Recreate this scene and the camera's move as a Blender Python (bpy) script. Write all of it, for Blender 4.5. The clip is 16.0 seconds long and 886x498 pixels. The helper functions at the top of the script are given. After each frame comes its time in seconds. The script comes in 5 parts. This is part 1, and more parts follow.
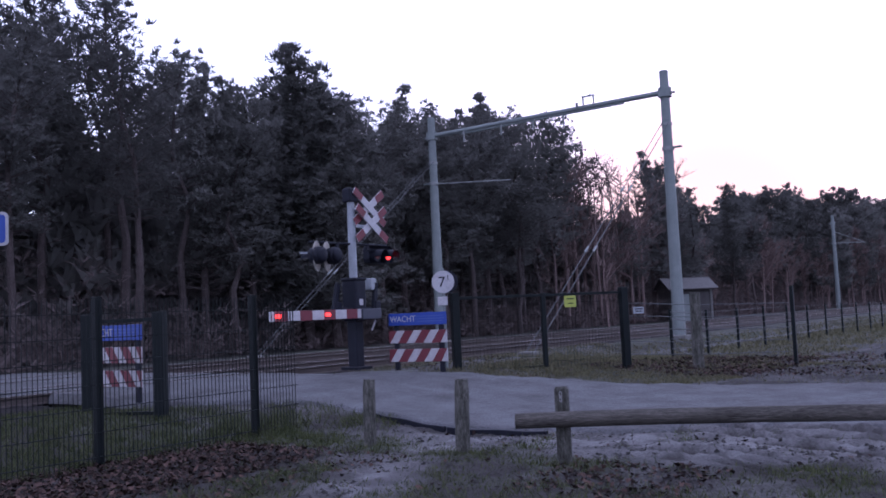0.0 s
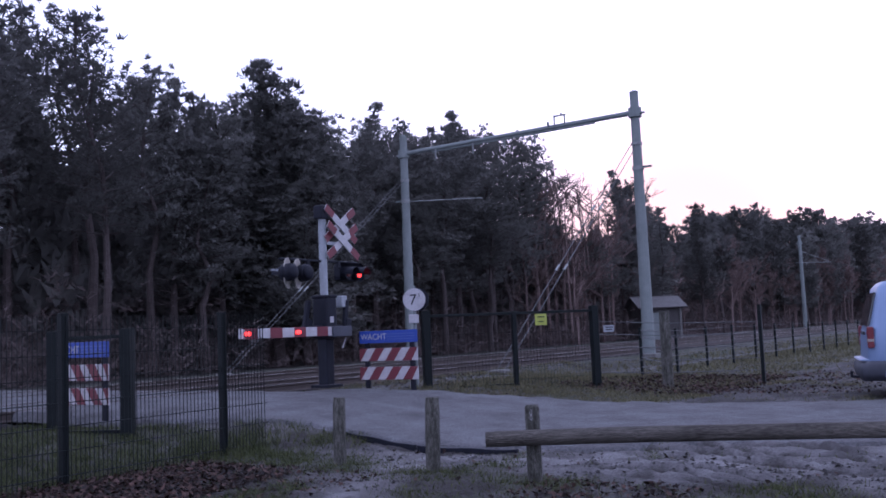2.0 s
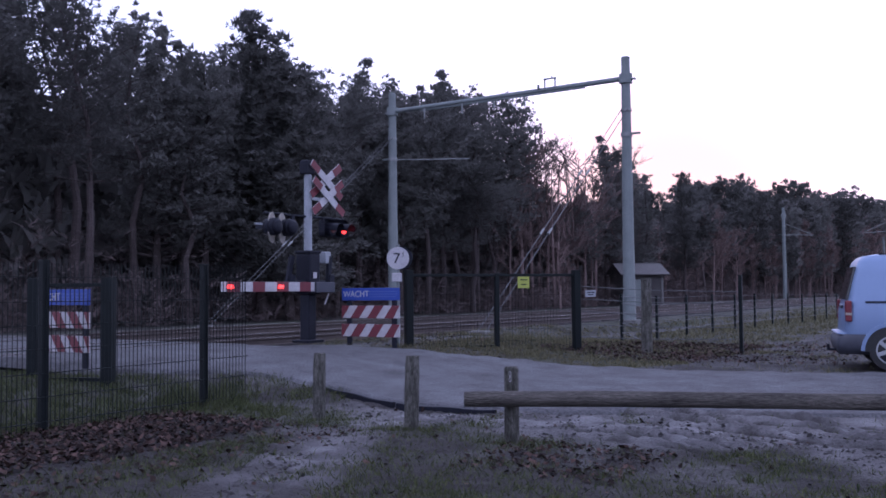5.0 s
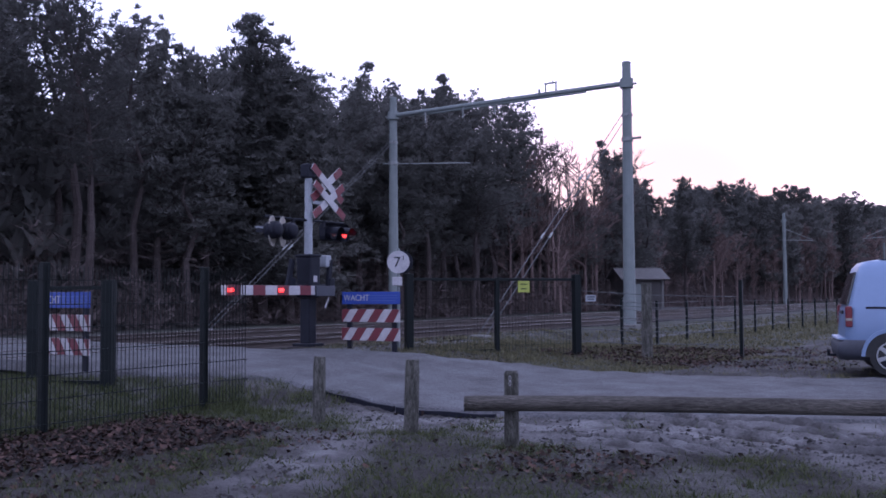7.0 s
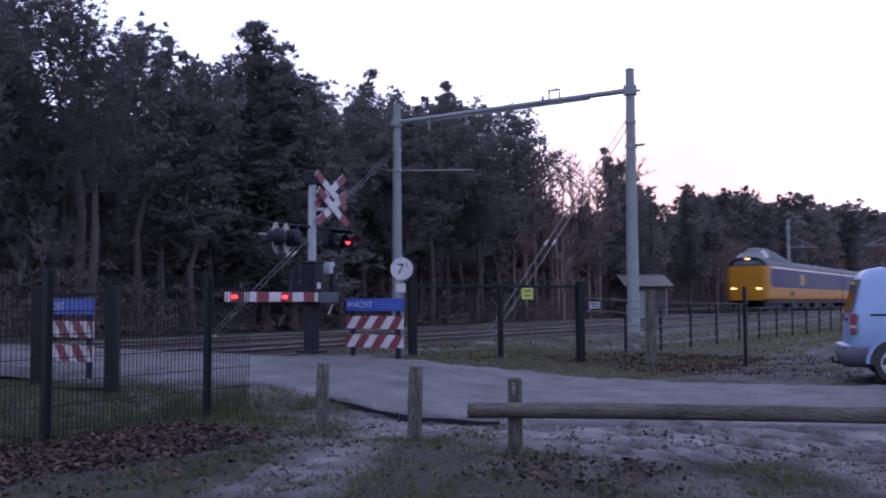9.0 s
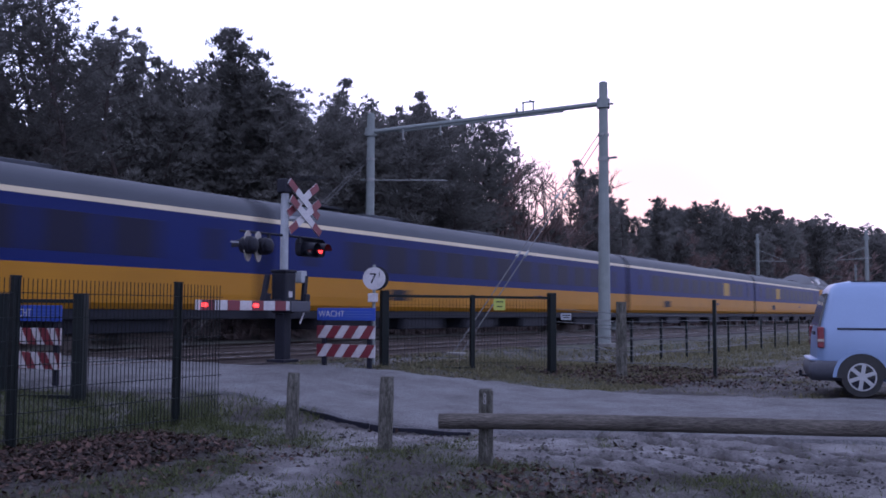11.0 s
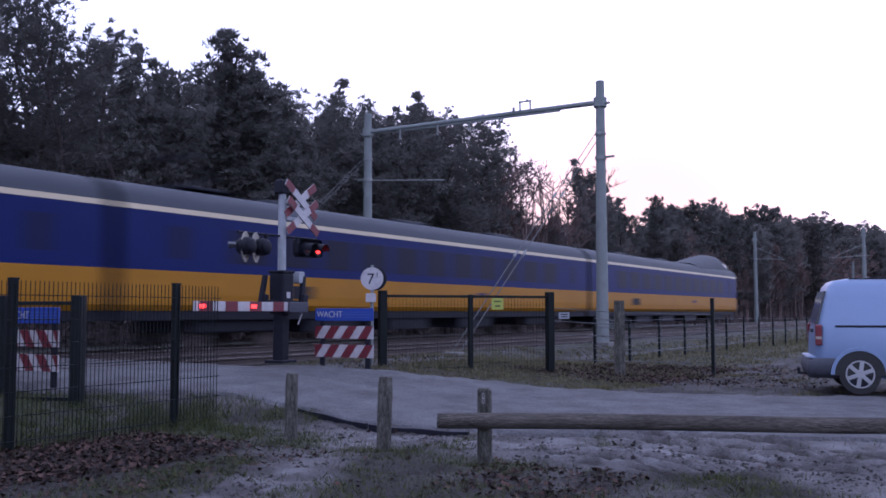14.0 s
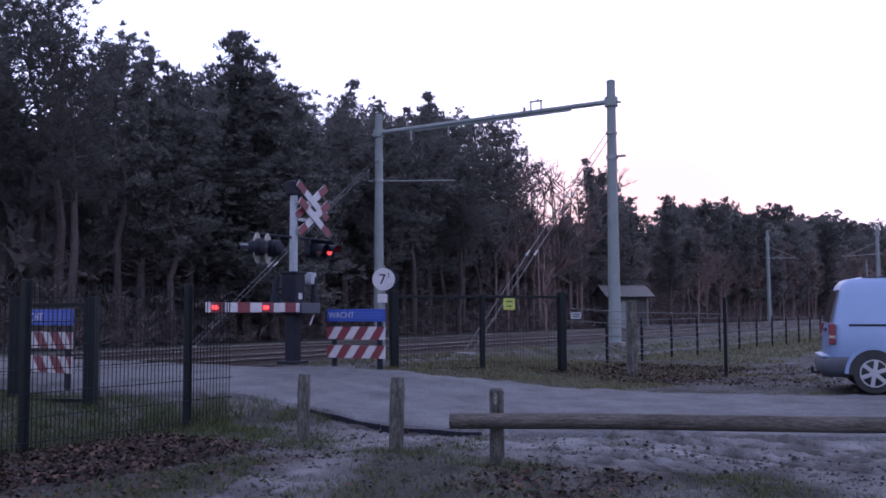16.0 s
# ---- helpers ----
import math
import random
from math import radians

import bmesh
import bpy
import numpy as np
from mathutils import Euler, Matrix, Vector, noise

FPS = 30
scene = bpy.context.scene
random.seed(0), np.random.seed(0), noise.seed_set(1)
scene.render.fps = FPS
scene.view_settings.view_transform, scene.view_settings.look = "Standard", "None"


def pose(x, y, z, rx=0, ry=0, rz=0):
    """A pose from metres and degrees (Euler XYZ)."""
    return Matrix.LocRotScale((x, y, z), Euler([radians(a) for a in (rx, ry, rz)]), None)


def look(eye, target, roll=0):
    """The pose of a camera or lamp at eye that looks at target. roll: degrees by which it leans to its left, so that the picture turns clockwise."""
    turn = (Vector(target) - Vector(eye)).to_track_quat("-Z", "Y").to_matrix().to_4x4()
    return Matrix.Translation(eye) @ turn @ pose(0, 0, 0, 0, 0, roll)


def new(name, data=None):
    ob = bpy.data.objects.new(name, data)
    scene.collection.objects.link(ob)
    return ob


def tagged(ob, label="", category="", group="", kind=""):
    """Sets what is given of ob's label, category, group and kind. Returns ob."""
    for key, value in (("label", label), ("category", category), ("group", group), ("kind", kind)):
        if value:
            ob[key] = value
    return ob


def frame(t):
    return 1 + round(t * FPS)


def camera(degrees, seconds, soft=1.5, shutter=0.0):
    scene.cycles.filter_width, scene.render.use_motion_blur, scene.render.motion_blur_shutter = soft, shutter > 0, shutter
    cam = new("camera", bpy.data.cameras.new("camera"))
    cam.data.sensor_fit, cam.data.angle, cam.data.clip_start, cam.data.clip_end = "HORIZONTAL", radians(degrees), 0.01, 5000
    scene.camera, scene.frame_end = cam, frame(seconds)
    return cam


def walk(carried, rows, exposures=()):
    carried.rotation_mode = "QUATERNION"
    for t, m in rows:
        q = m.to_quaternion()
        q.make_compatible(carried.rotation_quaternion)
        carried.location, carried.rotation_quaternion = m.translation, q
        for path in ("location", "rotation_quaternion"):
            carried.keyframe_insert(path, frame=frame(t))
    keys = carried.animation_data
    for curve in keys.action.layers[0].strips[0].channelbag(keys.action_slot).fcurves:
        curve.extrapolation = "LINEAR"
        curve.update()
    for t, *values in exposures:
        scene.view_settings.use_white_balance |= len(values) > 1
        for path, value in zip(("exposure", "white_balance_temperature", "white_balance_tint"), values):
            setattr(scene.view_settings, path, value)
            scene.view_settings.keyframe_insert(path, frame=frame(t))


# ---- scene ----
cam = camera(50.0, 16.0, soft=1.7, shutter=0.6)
EYE = 1.34
# handheld on one spot: seconds, tilt, roll, yaw in degrees
ROWS = [
    (0.0, 94.000, 2.571, -54.601),
    (0.5, 93.670, 2.922, -54.793),
    (1.0, 94.427, 2.400, -55.677),
    (1.5, 94.800, 2.532, -56.155),
    (2.0, 94.992, 2.411, -56.349),
    (2.5, 94.755, 1.886, -56.610),
    (3.0, 94.044, 1.132, -55.915),
    (3.5, 92.797, 1.027, -57.074),
    (5.8, 92.591, 0.357, -57.320),
    (6.0, 93.384, 0.910, -56.747),
    (6.5, 94.066, 0.577, -57.137),
    (7.0, 92.795, 0.271, -57.379),
    (7.5, 92.970, 0.537, -57.515),
    (8.0, 93.224, 0.338, -57.057),
    (8.5, 93.377, 0.460, -55.402),
    (9.0, 93.208, 0.230, -57.169),
    (9.5, 93.488, 0.151, -58.503),
    (12.0, 93.878, -0.392, -58.819),
    (12.5, 93.444, 0.254, -58.833),
    (13.0, 93.219, -0.081, -58.660),
    (13.5, 93.494, -0.031, -58.792),
    (14.0, 93.810, 0.035, -58.963),
    (14.5, 93.754, 0.188, -58.675),
    (15.0, 93.469, 0.013, -57.906),
    (15.5, 93.774, 0.227, -58.065),
    (16.0, 93.834, 0.257, -58.263),
]
walk(cam, [(t, pose(0, 0, EYE, rx, ry, rz)) for t, rx, ry, rz in ROWS],
     exposures=[(0.0, 0.13, 4900, 13), (16.0, 0.13, 4900, 13)])

# ---------------------------------------------------------------- world and sun
SUN_AZ = 19.0          # degrees from the track's +x towards +y
SUN_EL = 0.8
world = bpy.data.worlds.new("dusk_sky")
scene.world = world
world.use_nodes = True
wn = world.node_tree
wn.nodes.clear()
w_out = wn.nodes.new("ShaderNodeOutputWorld")
w_bg = wn.nodes.new("ShaderNodeBackground")
w_sky = wn.nodes.new("ShaderNodeTexSky")
w_sky.sky_type = "NISHITA"
w_sky.sun_disc = False
w_sky.sun_elevation = radians(SUN_EL)
w_sky.sun_rotation = radians(90 - SUN_AZ)
w_sky.altitude = 0
w_sky.air_density, w_sky.dust_density, w_sky.ozone_density = 1.0, 2.5, 1.5
w_mix = wn.nodes.new("ShaderNodeMix")
w_mix.data_type = "RGBA"
w_mix.inputs[0].default_value = 0.6
w_mix.inputs[7].default_value = (6.7, 5.9, 6.8, 1)     # thin high cloud veiling the whole sky
wn.links.new(w_sky.outputs[0], w_mix.inputs[6])
# rosy afterglow round the place where the sun stands low
w_tc = wn.nodes.new("ShaderNodeTexCoord")
w_dot = wn.nodes.new("ShaderNodeVectorMath")
w_dot.operation = "DOT_PRODUCT"
w_dot.inputs[1].default_value = (math.cos(radians(SUN_AZ)), math.sin(radians(SUN_AZ)), 0.06)
w_glow = wn.nodes.new("ShaderNodeMapRange")
w_glow.interpolation_type = "SMOOTHSTEP"
w_glow.inputs[1].default_value, w_glow.inputs[2].default_value, w_glow.inputs[3].default_value, w_glow.inputs[4].default_value = 0.984, 0.9990, 0.0, 0.9
w_mix2 = wn.nodes.new("ShaderNodeMix")
w_mix2.data_type = "RGBA"
w_mix2.inputs[7].default_value = (4.7, 2.65, 2.0, 1)
wn.links.new(w_tc.outputs["Generated"], w_dot.inputs[0])
wn.links.new(w_dot.outputs["Value"], w_glow.inputs[0])
wn.links.new(w_glow.outputs[0], w_mix2.inputs[0])
wn.links.new(w_mix.outputs[2], w_mix2.inputs[6])
wn.links.new(w_mix2.outputs[2], w_bg.inputs[0])
w_bg.inputs[1].default_value = 0.30
wn.links.new(w_bg.outputs[0], w_out.inputs[0])

sun = new("sun", bpy.data.lights.new("sun", "SUN"))
sun.data.energy, sun.data.angle, sun.data.color = 0.25, radians(4), (1.0, 0.55, 0.38)
sun.matrix_world = look((math.cos(radians(SUN_AZ)) * 300, math.sin(radians(SUN_AZ)) * 300, 300 * math.tan(radians(SUN_EL))), (0, 0, 0))


# ---------------------------------------------------------------- materials
def mat(name, color, rough=0.7, metal=0.0, var=0.25, scale=6.0, bump=0.2, color2=None, fine=60.0, emit=None, power=0.0, spec=0.5, per_object=0.0, coord="Object", stretch=(1, 1, 1)):
    """Base colour with coarse stains and fine grain, and a bump of both."""
    m = bpy.data.materials.new(name)
    m.use_nodes = True
    nt = m.node_tree
    b = nt.nodes["Principled BSDF"]
    b.inputs["Roughness"].default_value = rough
    b.inputs["Metallic"].default_value = metal
    b.inputs["Specular IOR Level"].default_value = spec
    tc = nt.nodes.new("ShaderNodeTexCoord")
    mp = nt.nodes.new("ShaderNodeMapping")
    mp.inputs["Scale"].default_value = stretch
    nt.links.new(tc.outputs[coord], mp.inputs[0])
    n1 = nt.nodes.new("ShaderNodeTexNoise")
    n1.inputs["Scale"].default_value, n1.inputs["Detail"].default_value, n1.inputs["Roughness"].default_value = scale, 6, 0.65
    n2 = nt.nodes.new("ShaderNodeTexNoise")
    n2.inputs["Scale"].default_value, n2.inputs["Detail"].default_value = fine, 3
    nt.links.new(mp.outputs[0], n1.inputs[0])
    nt.links.new(mp.outputs[0], n2.inputs[0])
    ramp = nt.nodes.new("ShaderNodeValToRGB")
    ramp.color_ramp.elements[0].position, ramp.color_ramp.elements[1].position = 0.32, 0.68
    c2 = color2 or tuple(c * (1 - var) for c in color)
    ramp.color_ramp.elements[0].color = (*c2, 1)
    ramp.color_ramp.elements[1].color = (*color, 1)
    nt.links.new(n1.outputs[0], ramp.inputs[0])
    mix = nt.nodes.new("ShaderNodeMix")
    mix.data_type, mix.blend_type = "RGBA", "MULTIPLY"
    mix.inputs[0].default_value = min(1.0, var * 1.6)
    nt.links.new(ramp.outputs[0], mix.inputs[6])
    g = nt.nodes.new("ShaderNodeMapRange")
    g.inputs[1].default_value, g.inputs[2].default_value, g.inputs[3].default_value, g.inputs[4].default_value = 0.3, 0.7, 0.55, 1.25
    nt.links.new(n2.outputs[0], g.inputs[0])
    nt.links.new(g.outputs[0], mix.inputs[7])
    last = mix.outputs[2]
    if per_object:
        oi = nt.nodes.new("ShaderNodeObjectInfo")
        mr = nt.nodes.new("ShaderNodeMapRange")
        mr.inputs[3].default_value, mr.inputs[4].default_value = 1 - per_object, 1 + per_object
        nt.links.new(oi.outputs["Random"], mr.inputs[0])
        mm = nt.nodes.new("ShaderNodeMix")
        mm.data_type, mm.blend_type = "RGBA", "MULTIPLY"
        mm.inputs[0].default_value = 1
        nt.links.new(last, mm.inputs[6])
        nt.links.new(mr.outputs[0], mm.inputs[7])
        last = mm.outputs[2]
    nt.links.new(last, b.inputs["Base Color"])
    if bump:
        add = nt.nodes.new("ShaderNodeMath")
        add.operation = "ADD"
        nt.links.new(n1.outputs[0], add.inputs[0])
        nt.links.new(n2.outputs[0], add.inputs[1])
        bp = nt.nodes.new("ShaderNodeBump")
        bp.inputs["Strength"].default_value, bp.inputs["Distance"].default_value = bump, 0.03
        nt.links.new(add.outputs[0], bp.inputs["Height"])
        nt.links.new(bp.outputs[0], b.inputs["Normal"])
    if emit:
        b.inputs["Emission Color"].default_value = (*emit, 1)
        b.inputs["Emission Strength"].default_value = power
    return m


def leaf_mat(name, c1, c2, rough=0.75, span=(0.0, 1.0), thin=0.0):
    """Colour that differs from clump to clump."""
    m = bpy.data.materials.new(name)
    m.use_nodes = True
    nt = m.node_tree
    b = nt.nodes["Principled BSDF"]
    b.inputs["Roughness"].default_value = rough
    b.inputs["Specular IOR Level"].default_value = 0.10
    geo = nt.nodes.new("ShaderNodeNewGeometry")
    ramp = nt.nodes.new("ShaderNodeValToRGB")
    ramp.color_ramp.elements[0].color, ramp.color_ramp.elements[1].color = (*c1, 1), (*c2, 1)
    ramp.color_ramp.elements[0].position, ramp.color_ramp.elements[1].position = span
    nt.links.new(geo.outputs["Random Per Island"], ramp.inputs[0])
    oi = nt.nodes.new("ShaderNodeObjectInfo")
    mr = nt.nodes.new("ShaderNodeMapRange")
    mr.inputs[3].default_value, mr.inputs[4].default_value = 0.7, 1.3
    nt.links.new(oi.outputs["Random"], mr.inputs[0])
    mm = nt.nodes.new("ShaderNodeMix")
    mm.data_type, mm.blend_type = "RGBA", "MULTIPLY"
    mm.inputs[0].default_value = 1
    nt.links.new(ramp.outputs[0], mm.inputs[6])
    nt.links.new(mr.outputs[0], mm.inputs[7])
    nt.links.new(mm.outputs[2], b.inputs["Base Color"])
    if thin:
        tl = nt.nodes.new("ShaderNodeBsdfTranslucent")
        ms = nt.nodes.new("ShaderNodeMixShader")
        ms.inputs[0].default_value = thin
        nt.links.new(mm.outputs[2], tl.inputs[0])
        nt.links.new(b.outputs[0], ms.inputs[1])
        nt.links.new(tl.outputs[0], ms.inputs[2])
        nt.links.new(ms.outputs[0], nt.nodes["Material Output"].inputs[0])
    return m


M = {
    "soil": mat("sandy_soil", (0.112, 0.106, 0.108), 0.95, var=0.6, scale=1.6, fine=34, bump=1.0, color2=(0.040, 0.038, 0.038), spec=0.2),
    "road": mat("worn_asphalt", (0.118, 0.119, 0.128), 0.88, var=0.5, scale=1.5, fine=30, bump=0.9, color2=(0.055, 0.053, 0.056), spec=0.3),
    "ballast": mat("ballast_stone", (0.038, 0.033, 0.034), 0.95, var=0.5, scale=9, fine=40, bump=1.0, color2=(0.016, 0.014, 0.015), spec=0.06),
    "concrete": mat("grey_concrete", (0.16, 0.155, 0.15), 0.9, var=0.35, scale=3, fine=50, bump=0.3),
    "sleeper": mat("sleeper_concrete", (0.058, 0.052, 0.052), 0.9, var=0.35, scale=4, fine=60, bump=0.4),
    "rail_side": mat("rusty_rail", (0.06, 0.045, 0.04), 0.8, var=0.35, scale=5, bump=0.3),
    "rail_top": mat("polished_rail", (0.55, 0.54, 0.53), 0.25, 1.0, var=0.15, bump=0.0),
    "mast": mat("mast_paint", (0.170, 0.192, 0.190), 0.65, var=0.2, scale=3, bump=0.1),
    "steel": mat("galvanised_steel", (0.24, 0.25, 0.25), 0.55, 0.5, var=0.2, scale=6, bump=0.1),
    "green": mat("dark_green_paint", (0.006, 0.009, 0.010), 0.55, var=0.3, scale=5, bump=0.1, spec=0.16),
    "black": mat("black_paint", (0.014, 0.015, 0.024), 0.6, var=0.3, scale=6, bump=0.1, spec=0.15),
    "grey": mat("light_grey_paint", (0.28, 0.30, 0.33), 0.5, var=0.25, scale=5, bump=0.05),
    "white": mat("white_reflective", (0.40, 0.39, 0.41), 0.5, var=0.25, scale=8, bump=0.03),
    "red": mat("red_reflective", (0.115, 0.007, 0.018), 0.5, var=0.25, scale=8, bump=0.03),
    "blue": mat("blue_reflective", (0.014, 0.042, 0.27), 0.5, var=0.12, scale=8, bump=0.03),
    "yellow_sign": mat("yellow_green_plastic", (0.30, 0.34, 0.05), 0.5, var=0.12, scale=8, bump=0.03),
    "wood": mat("weathered_wood", (0.150, 0.146, 0.132), 0.9, var=0.6, scale=5, fine=25, bump=0.9, spec=0.2, color2=(0.028, 0.028, 0.022), stretch=(4, 4, 1.1)),
    "log": mat("weathered_log", (0.120, 0.110, 0.098), 0.85, var=0.55, scale=2.6, fine=22, bump=0.9, spec=0.25, color2=(0.036, 0.032, 0.028), stretch=(0.8, 5, 5)),
    "bark": mat("pine_bark", (0.074, 0.061, 0.059), 0.95, var=0.35, scale=3, fine=14, bump=1.0, color2=(0.050, 0.041, 0.040), per_object=0.3, spec=0.15),
    "twig": mat("bare_twig", (0.205, 0.152, 0.142), 0.95, var=0.4, scale=3, fine=14, bump=0.3, per_object=0.2, spec=0.15),
    "needle": leaf_mat("pine_needles", (0.100, 0.099, 0.096), (0.128, 0.126, 0.118), thin=0.35),
    "shrub": leaf_mat("shrub_twigs", (0.108, 0.088, 0.086), (0.146, 0.117, 0.112), thin=0.25),
    "grass": leaf_mat("grass_blades", (0.022, 0.032, 0.013), (0.086, 0.092, 0.040), thin=0.2),
    "dry_grass": leaf_mat("dry_verge_grass", (0.050, 0.050, 0.027), (0.138, 0.130, 0.076), thin=0.2),
    "litter": leaf_mat("dead_leaves", (0.014, 0.009, 0.008), (0.094, 0.060, 0.050), 0.75, (0.35, 1.0)),
    "wire": mat("dull_wire", (0.085, 0.088, 0.092), 0.6, 0.3, var=0.2, scale=6, bump=0.0),
    "clod": leaf_mat("soil_lumps", (0.026, 0.024, 0.024), (0.095, 0.09, 0.09), 0.9),
    "lamp_red": mat("lit_red_lamp", (0.5, 0.02, 0.02), 0.3, var=0.0, bump=0, emit=(1.0, 0.03, 0.02), power=3.5),
    "lens": mat("unlit_lens", (0.10, 0.02, 0.02), 0.2, var=0.1, bump=0),
    "hood": mat("pale_lamp_hood", (0.27, 0.25, 0.22), 0.6, var=0.2, bump=0.05),
    "hut": mat("pale_plaster", (0.065, 0.060, 0.060), 0.9, var=0.3, scale=2, bump=0.2),
    "hut_roof": mat("grey_roofing", (0.10, 0.094, 0.094), 0.8, var=0.3, scale=3, bump=0.3),
    "glass": mat("dark_glass", (0.02, 0.022, 0.026), 0.08, var=0.1, bump=0.0),
    "van_paint": mat("silver_blue_paint", (0.175, 0.235, 0.375), 0.36, 0.15, var=0.06, scale=2, bump=0.0),
    "bumper": mat("dark_plastic", (0.04, 0.043, 0.06), 0.6, var=0.2, scale=10, bump=0.05),
    "alloy": mat("alloy_silver", (0.34, 0.35, 0.37), 0.4, 0.7, var=0.1, bump=0.0),
    "tail": mat("red_plastic_lens", (0.11, 0.006, 0.014), 0.4, var=0.1, bump=0.0),
    "train_yellow": mat("train_yellow", (0.30, 0.140, 0.004), 0.5, var=0.18, scale=1.2, fine=20, bump=0.02, spec=0.18),
    "train_blue": mat("train_blue", (0.0045, 0.0105, 0.088), 0.5, var=0.18, scale=1.2, fine=20, bump=0.02, spec=0.14),
    "train_cream": mat("train_cream", (0.47, 0.40, 0.27), 0.5, var=0.15, scale=1.2, bump=0.02),
    "train_grey": mat("train_roof_grey", (0.046, 0.052, 0.068), 0.6, var=0.3, scale=1.5, fine=20, bump=0.03, spec=0.2),
    "train_glass": mat("carriage_glass", (0.012, 0.012, 0.03), 0.45, var=0.1, bump=0.0, spec=0.1),
    "train_lit": mat("lit_carriage_window", (0.14, 0.10, 0.04), 0.6, var=0.1, bump=0.0, emit=(1.0, 0.60, 0.14), power=0.11, spec=0.1),
    "train_lamp": mat("train_headlight", (0.9, 0.8, 0.5), 0.2, var=0.0, bump=0.0, emit=(1.0, 0.52, 0.10), power=3.2),
    "cab_glass": mat("cab_glass", (0.03, 0.03, 0.035), 0.06, var=0.1, bump=0.0, spec=1.0),
    "letter_blue": mat("faded_blue_lettering", (0.07, 0.11, 0.30), 0.5, var=0.1, bump=0.0),
    "rubber": mat("tyre_rubber", (0.02, 0.02, 0.022), 0.8, var=0.3, scale=10, bump=0.2),
}


# ---------------------------------------------------------------- mesh helpers
def mesh_object(name, verts, faces, material, parent=None, smooth=False):
    me = bpy.data.meshes.new(name)
    me.from_pydata([tuple(v) for v in verts], [], [tuple(f) for f in faces])
    if material:
        me.materials.append(material)
    if smooth:
        me.polygons.foreach_set("use_smooth", [True] * len(me.polygons))
    me.update()
    ob = new(name, me)
    ob.parent = parent
    return ob


def part(name, bm, material, parent=None, label="", smooth=False):
    """Links a bmesh as one mesh object under a thing or a part."""
    me = bpy.data.meshes.new(name)
    bm.normal_update()
    bm.to_mesh(me)
    bm.free()
    me.materials.append(material)
    if smooth:
        me.polygons.foreach_set("use_smooth", [True] * len(me.polygons))
    ob = new(name, me)
    ob.parent = parent
    if label:
        ob["label"] = label
    return ob


def thing(name, label, category, m=None, group="", kind=""):
    ob = new(name)
    ob.empty_display_size = 0.1
    if m is not None:
        ob.matrix_basis = m
    return tagged(ob, label, category, group, kind)


def add_box(bm, size, m=None, bevel=0.0):
    res = bmesh.ops.create_cube(bm, size=1.0, matrix=(m or Matrix()) @ Matrix.Diagonal((*size, 1)))
    if bevel:
        es = list({e for v in res["verts"] for e in v.link_edges})
        bmesh.ops.bevel(bm, geom=es, offset=bevel, segments=2, affect="EDGES", profile=0.5)
    return bm


def box(size, m=None, bevel=0.0):
    return add_box(bmesh.new(), size, m, bevel)


def add_tube(bm, a, b, r0, r1=None, seg=12, caps=True):
    """A round bar from a to b."""
    a, b = Vector(a), Vector(b)
    d = b - a
    m = Matrix.Translation((a + b) / 2) @ d.to_track_quat("Z", "Y").to_matrix().to_4x4()
    bmesh.ops.create_cone(bm, cap_ends=caps, segments=seg, radius1=r0, radius2=r0 if r1 is None else r1, depth=d.length, matrix=m)
    return bm


def tube(a, b, r0, r1=None, seg=12):
    return add_tube(bmesh.new(), a, b, r0, r1, seg)


def add_poly(bm, pts, m, depth):
    """A flat plate: the outline pts (x, z) in the plane y = 0, thickened by depth to both sides of y."""
    vs = [bm.verts.new(m @ Vector((x, -depth / 2, z))) for x, z in pts]
    vb = [bm.verts.new(m @ Vector((x, depth / 2, z))) for x, z in pts]
    bm.faces.new(vs)
    bm.faces.new(vb[::-1])
    n = len(pts)
    for i in range(n):
        bm.faces.new((vs[i], vb[i], vb[(i + 1) % n], vs[(i + 1) % n]))
    return bm


def plate(pts, m, depth):
    return add_poly(bmesh.new(), pts, m, depth)


def clean(bm):
    bmesh.ops.recalc_face_normals(bm, faces=bm.faces)
    return bm


def words(name, body, size, material, parent, m, extrude=0.002):
    """Raised lettering in the built-in font."""
    cu = bpy.data.curves.new(name, "FONT")
    cu.body, cu.size, cu.extrude, cu.align_x, cu.align_y = body, size, extrude, "LEFT", "CENTER"
    tmp = bpy.data.objects.new(name, cu)
    scene.collection.objects.link(tmp)
    bpy.context.view_layer.update()
    me = bpy.data.meshes.new_from_object(tmp)
    bpy.data.objects.remove(tmp)
    me.materials.clear()
    me.materials.append(material)
    ob = new(name, me)
    ob.parent = parent
    ob.matrix_basis = m
    return ob


def smooth(a, b, v):
    t = np.clip((np.asarray(v, float) - a) / (b - a), 0, 1)
    return t * t * (3 - 2 * t)


def fbm(x, y, f, seed=0):
    """Cheap smooth noise on arrays."""
    r = np.random.RandomState(seed)
    out = np.zeros(np.broadcast(x, y).shape)
    amp = 1.0
    for o in range(4):
        for k in range(3):
            a = r.uniform(0, 2 * math.pi)
            ph = r.uniform(0, 7)
            ff = f * 2 ** o * r.uniform(0.7, 1.3)
            out += amp * np.sin((x * math.cos(a) + y * math.sin(a)) * ff + ph + 1.3 * np.sin((x * math.sin(a) - y * math.cos(a)) * ff * 0.7 + ph * 2)) / 3
        amp *= 0.55
    return out / 2.2


# ---------------------------------------------------------------- ground
RAIL_Z = 0.45
NEAR_TRACK, FAR_TRACK = 13.9, 17.9


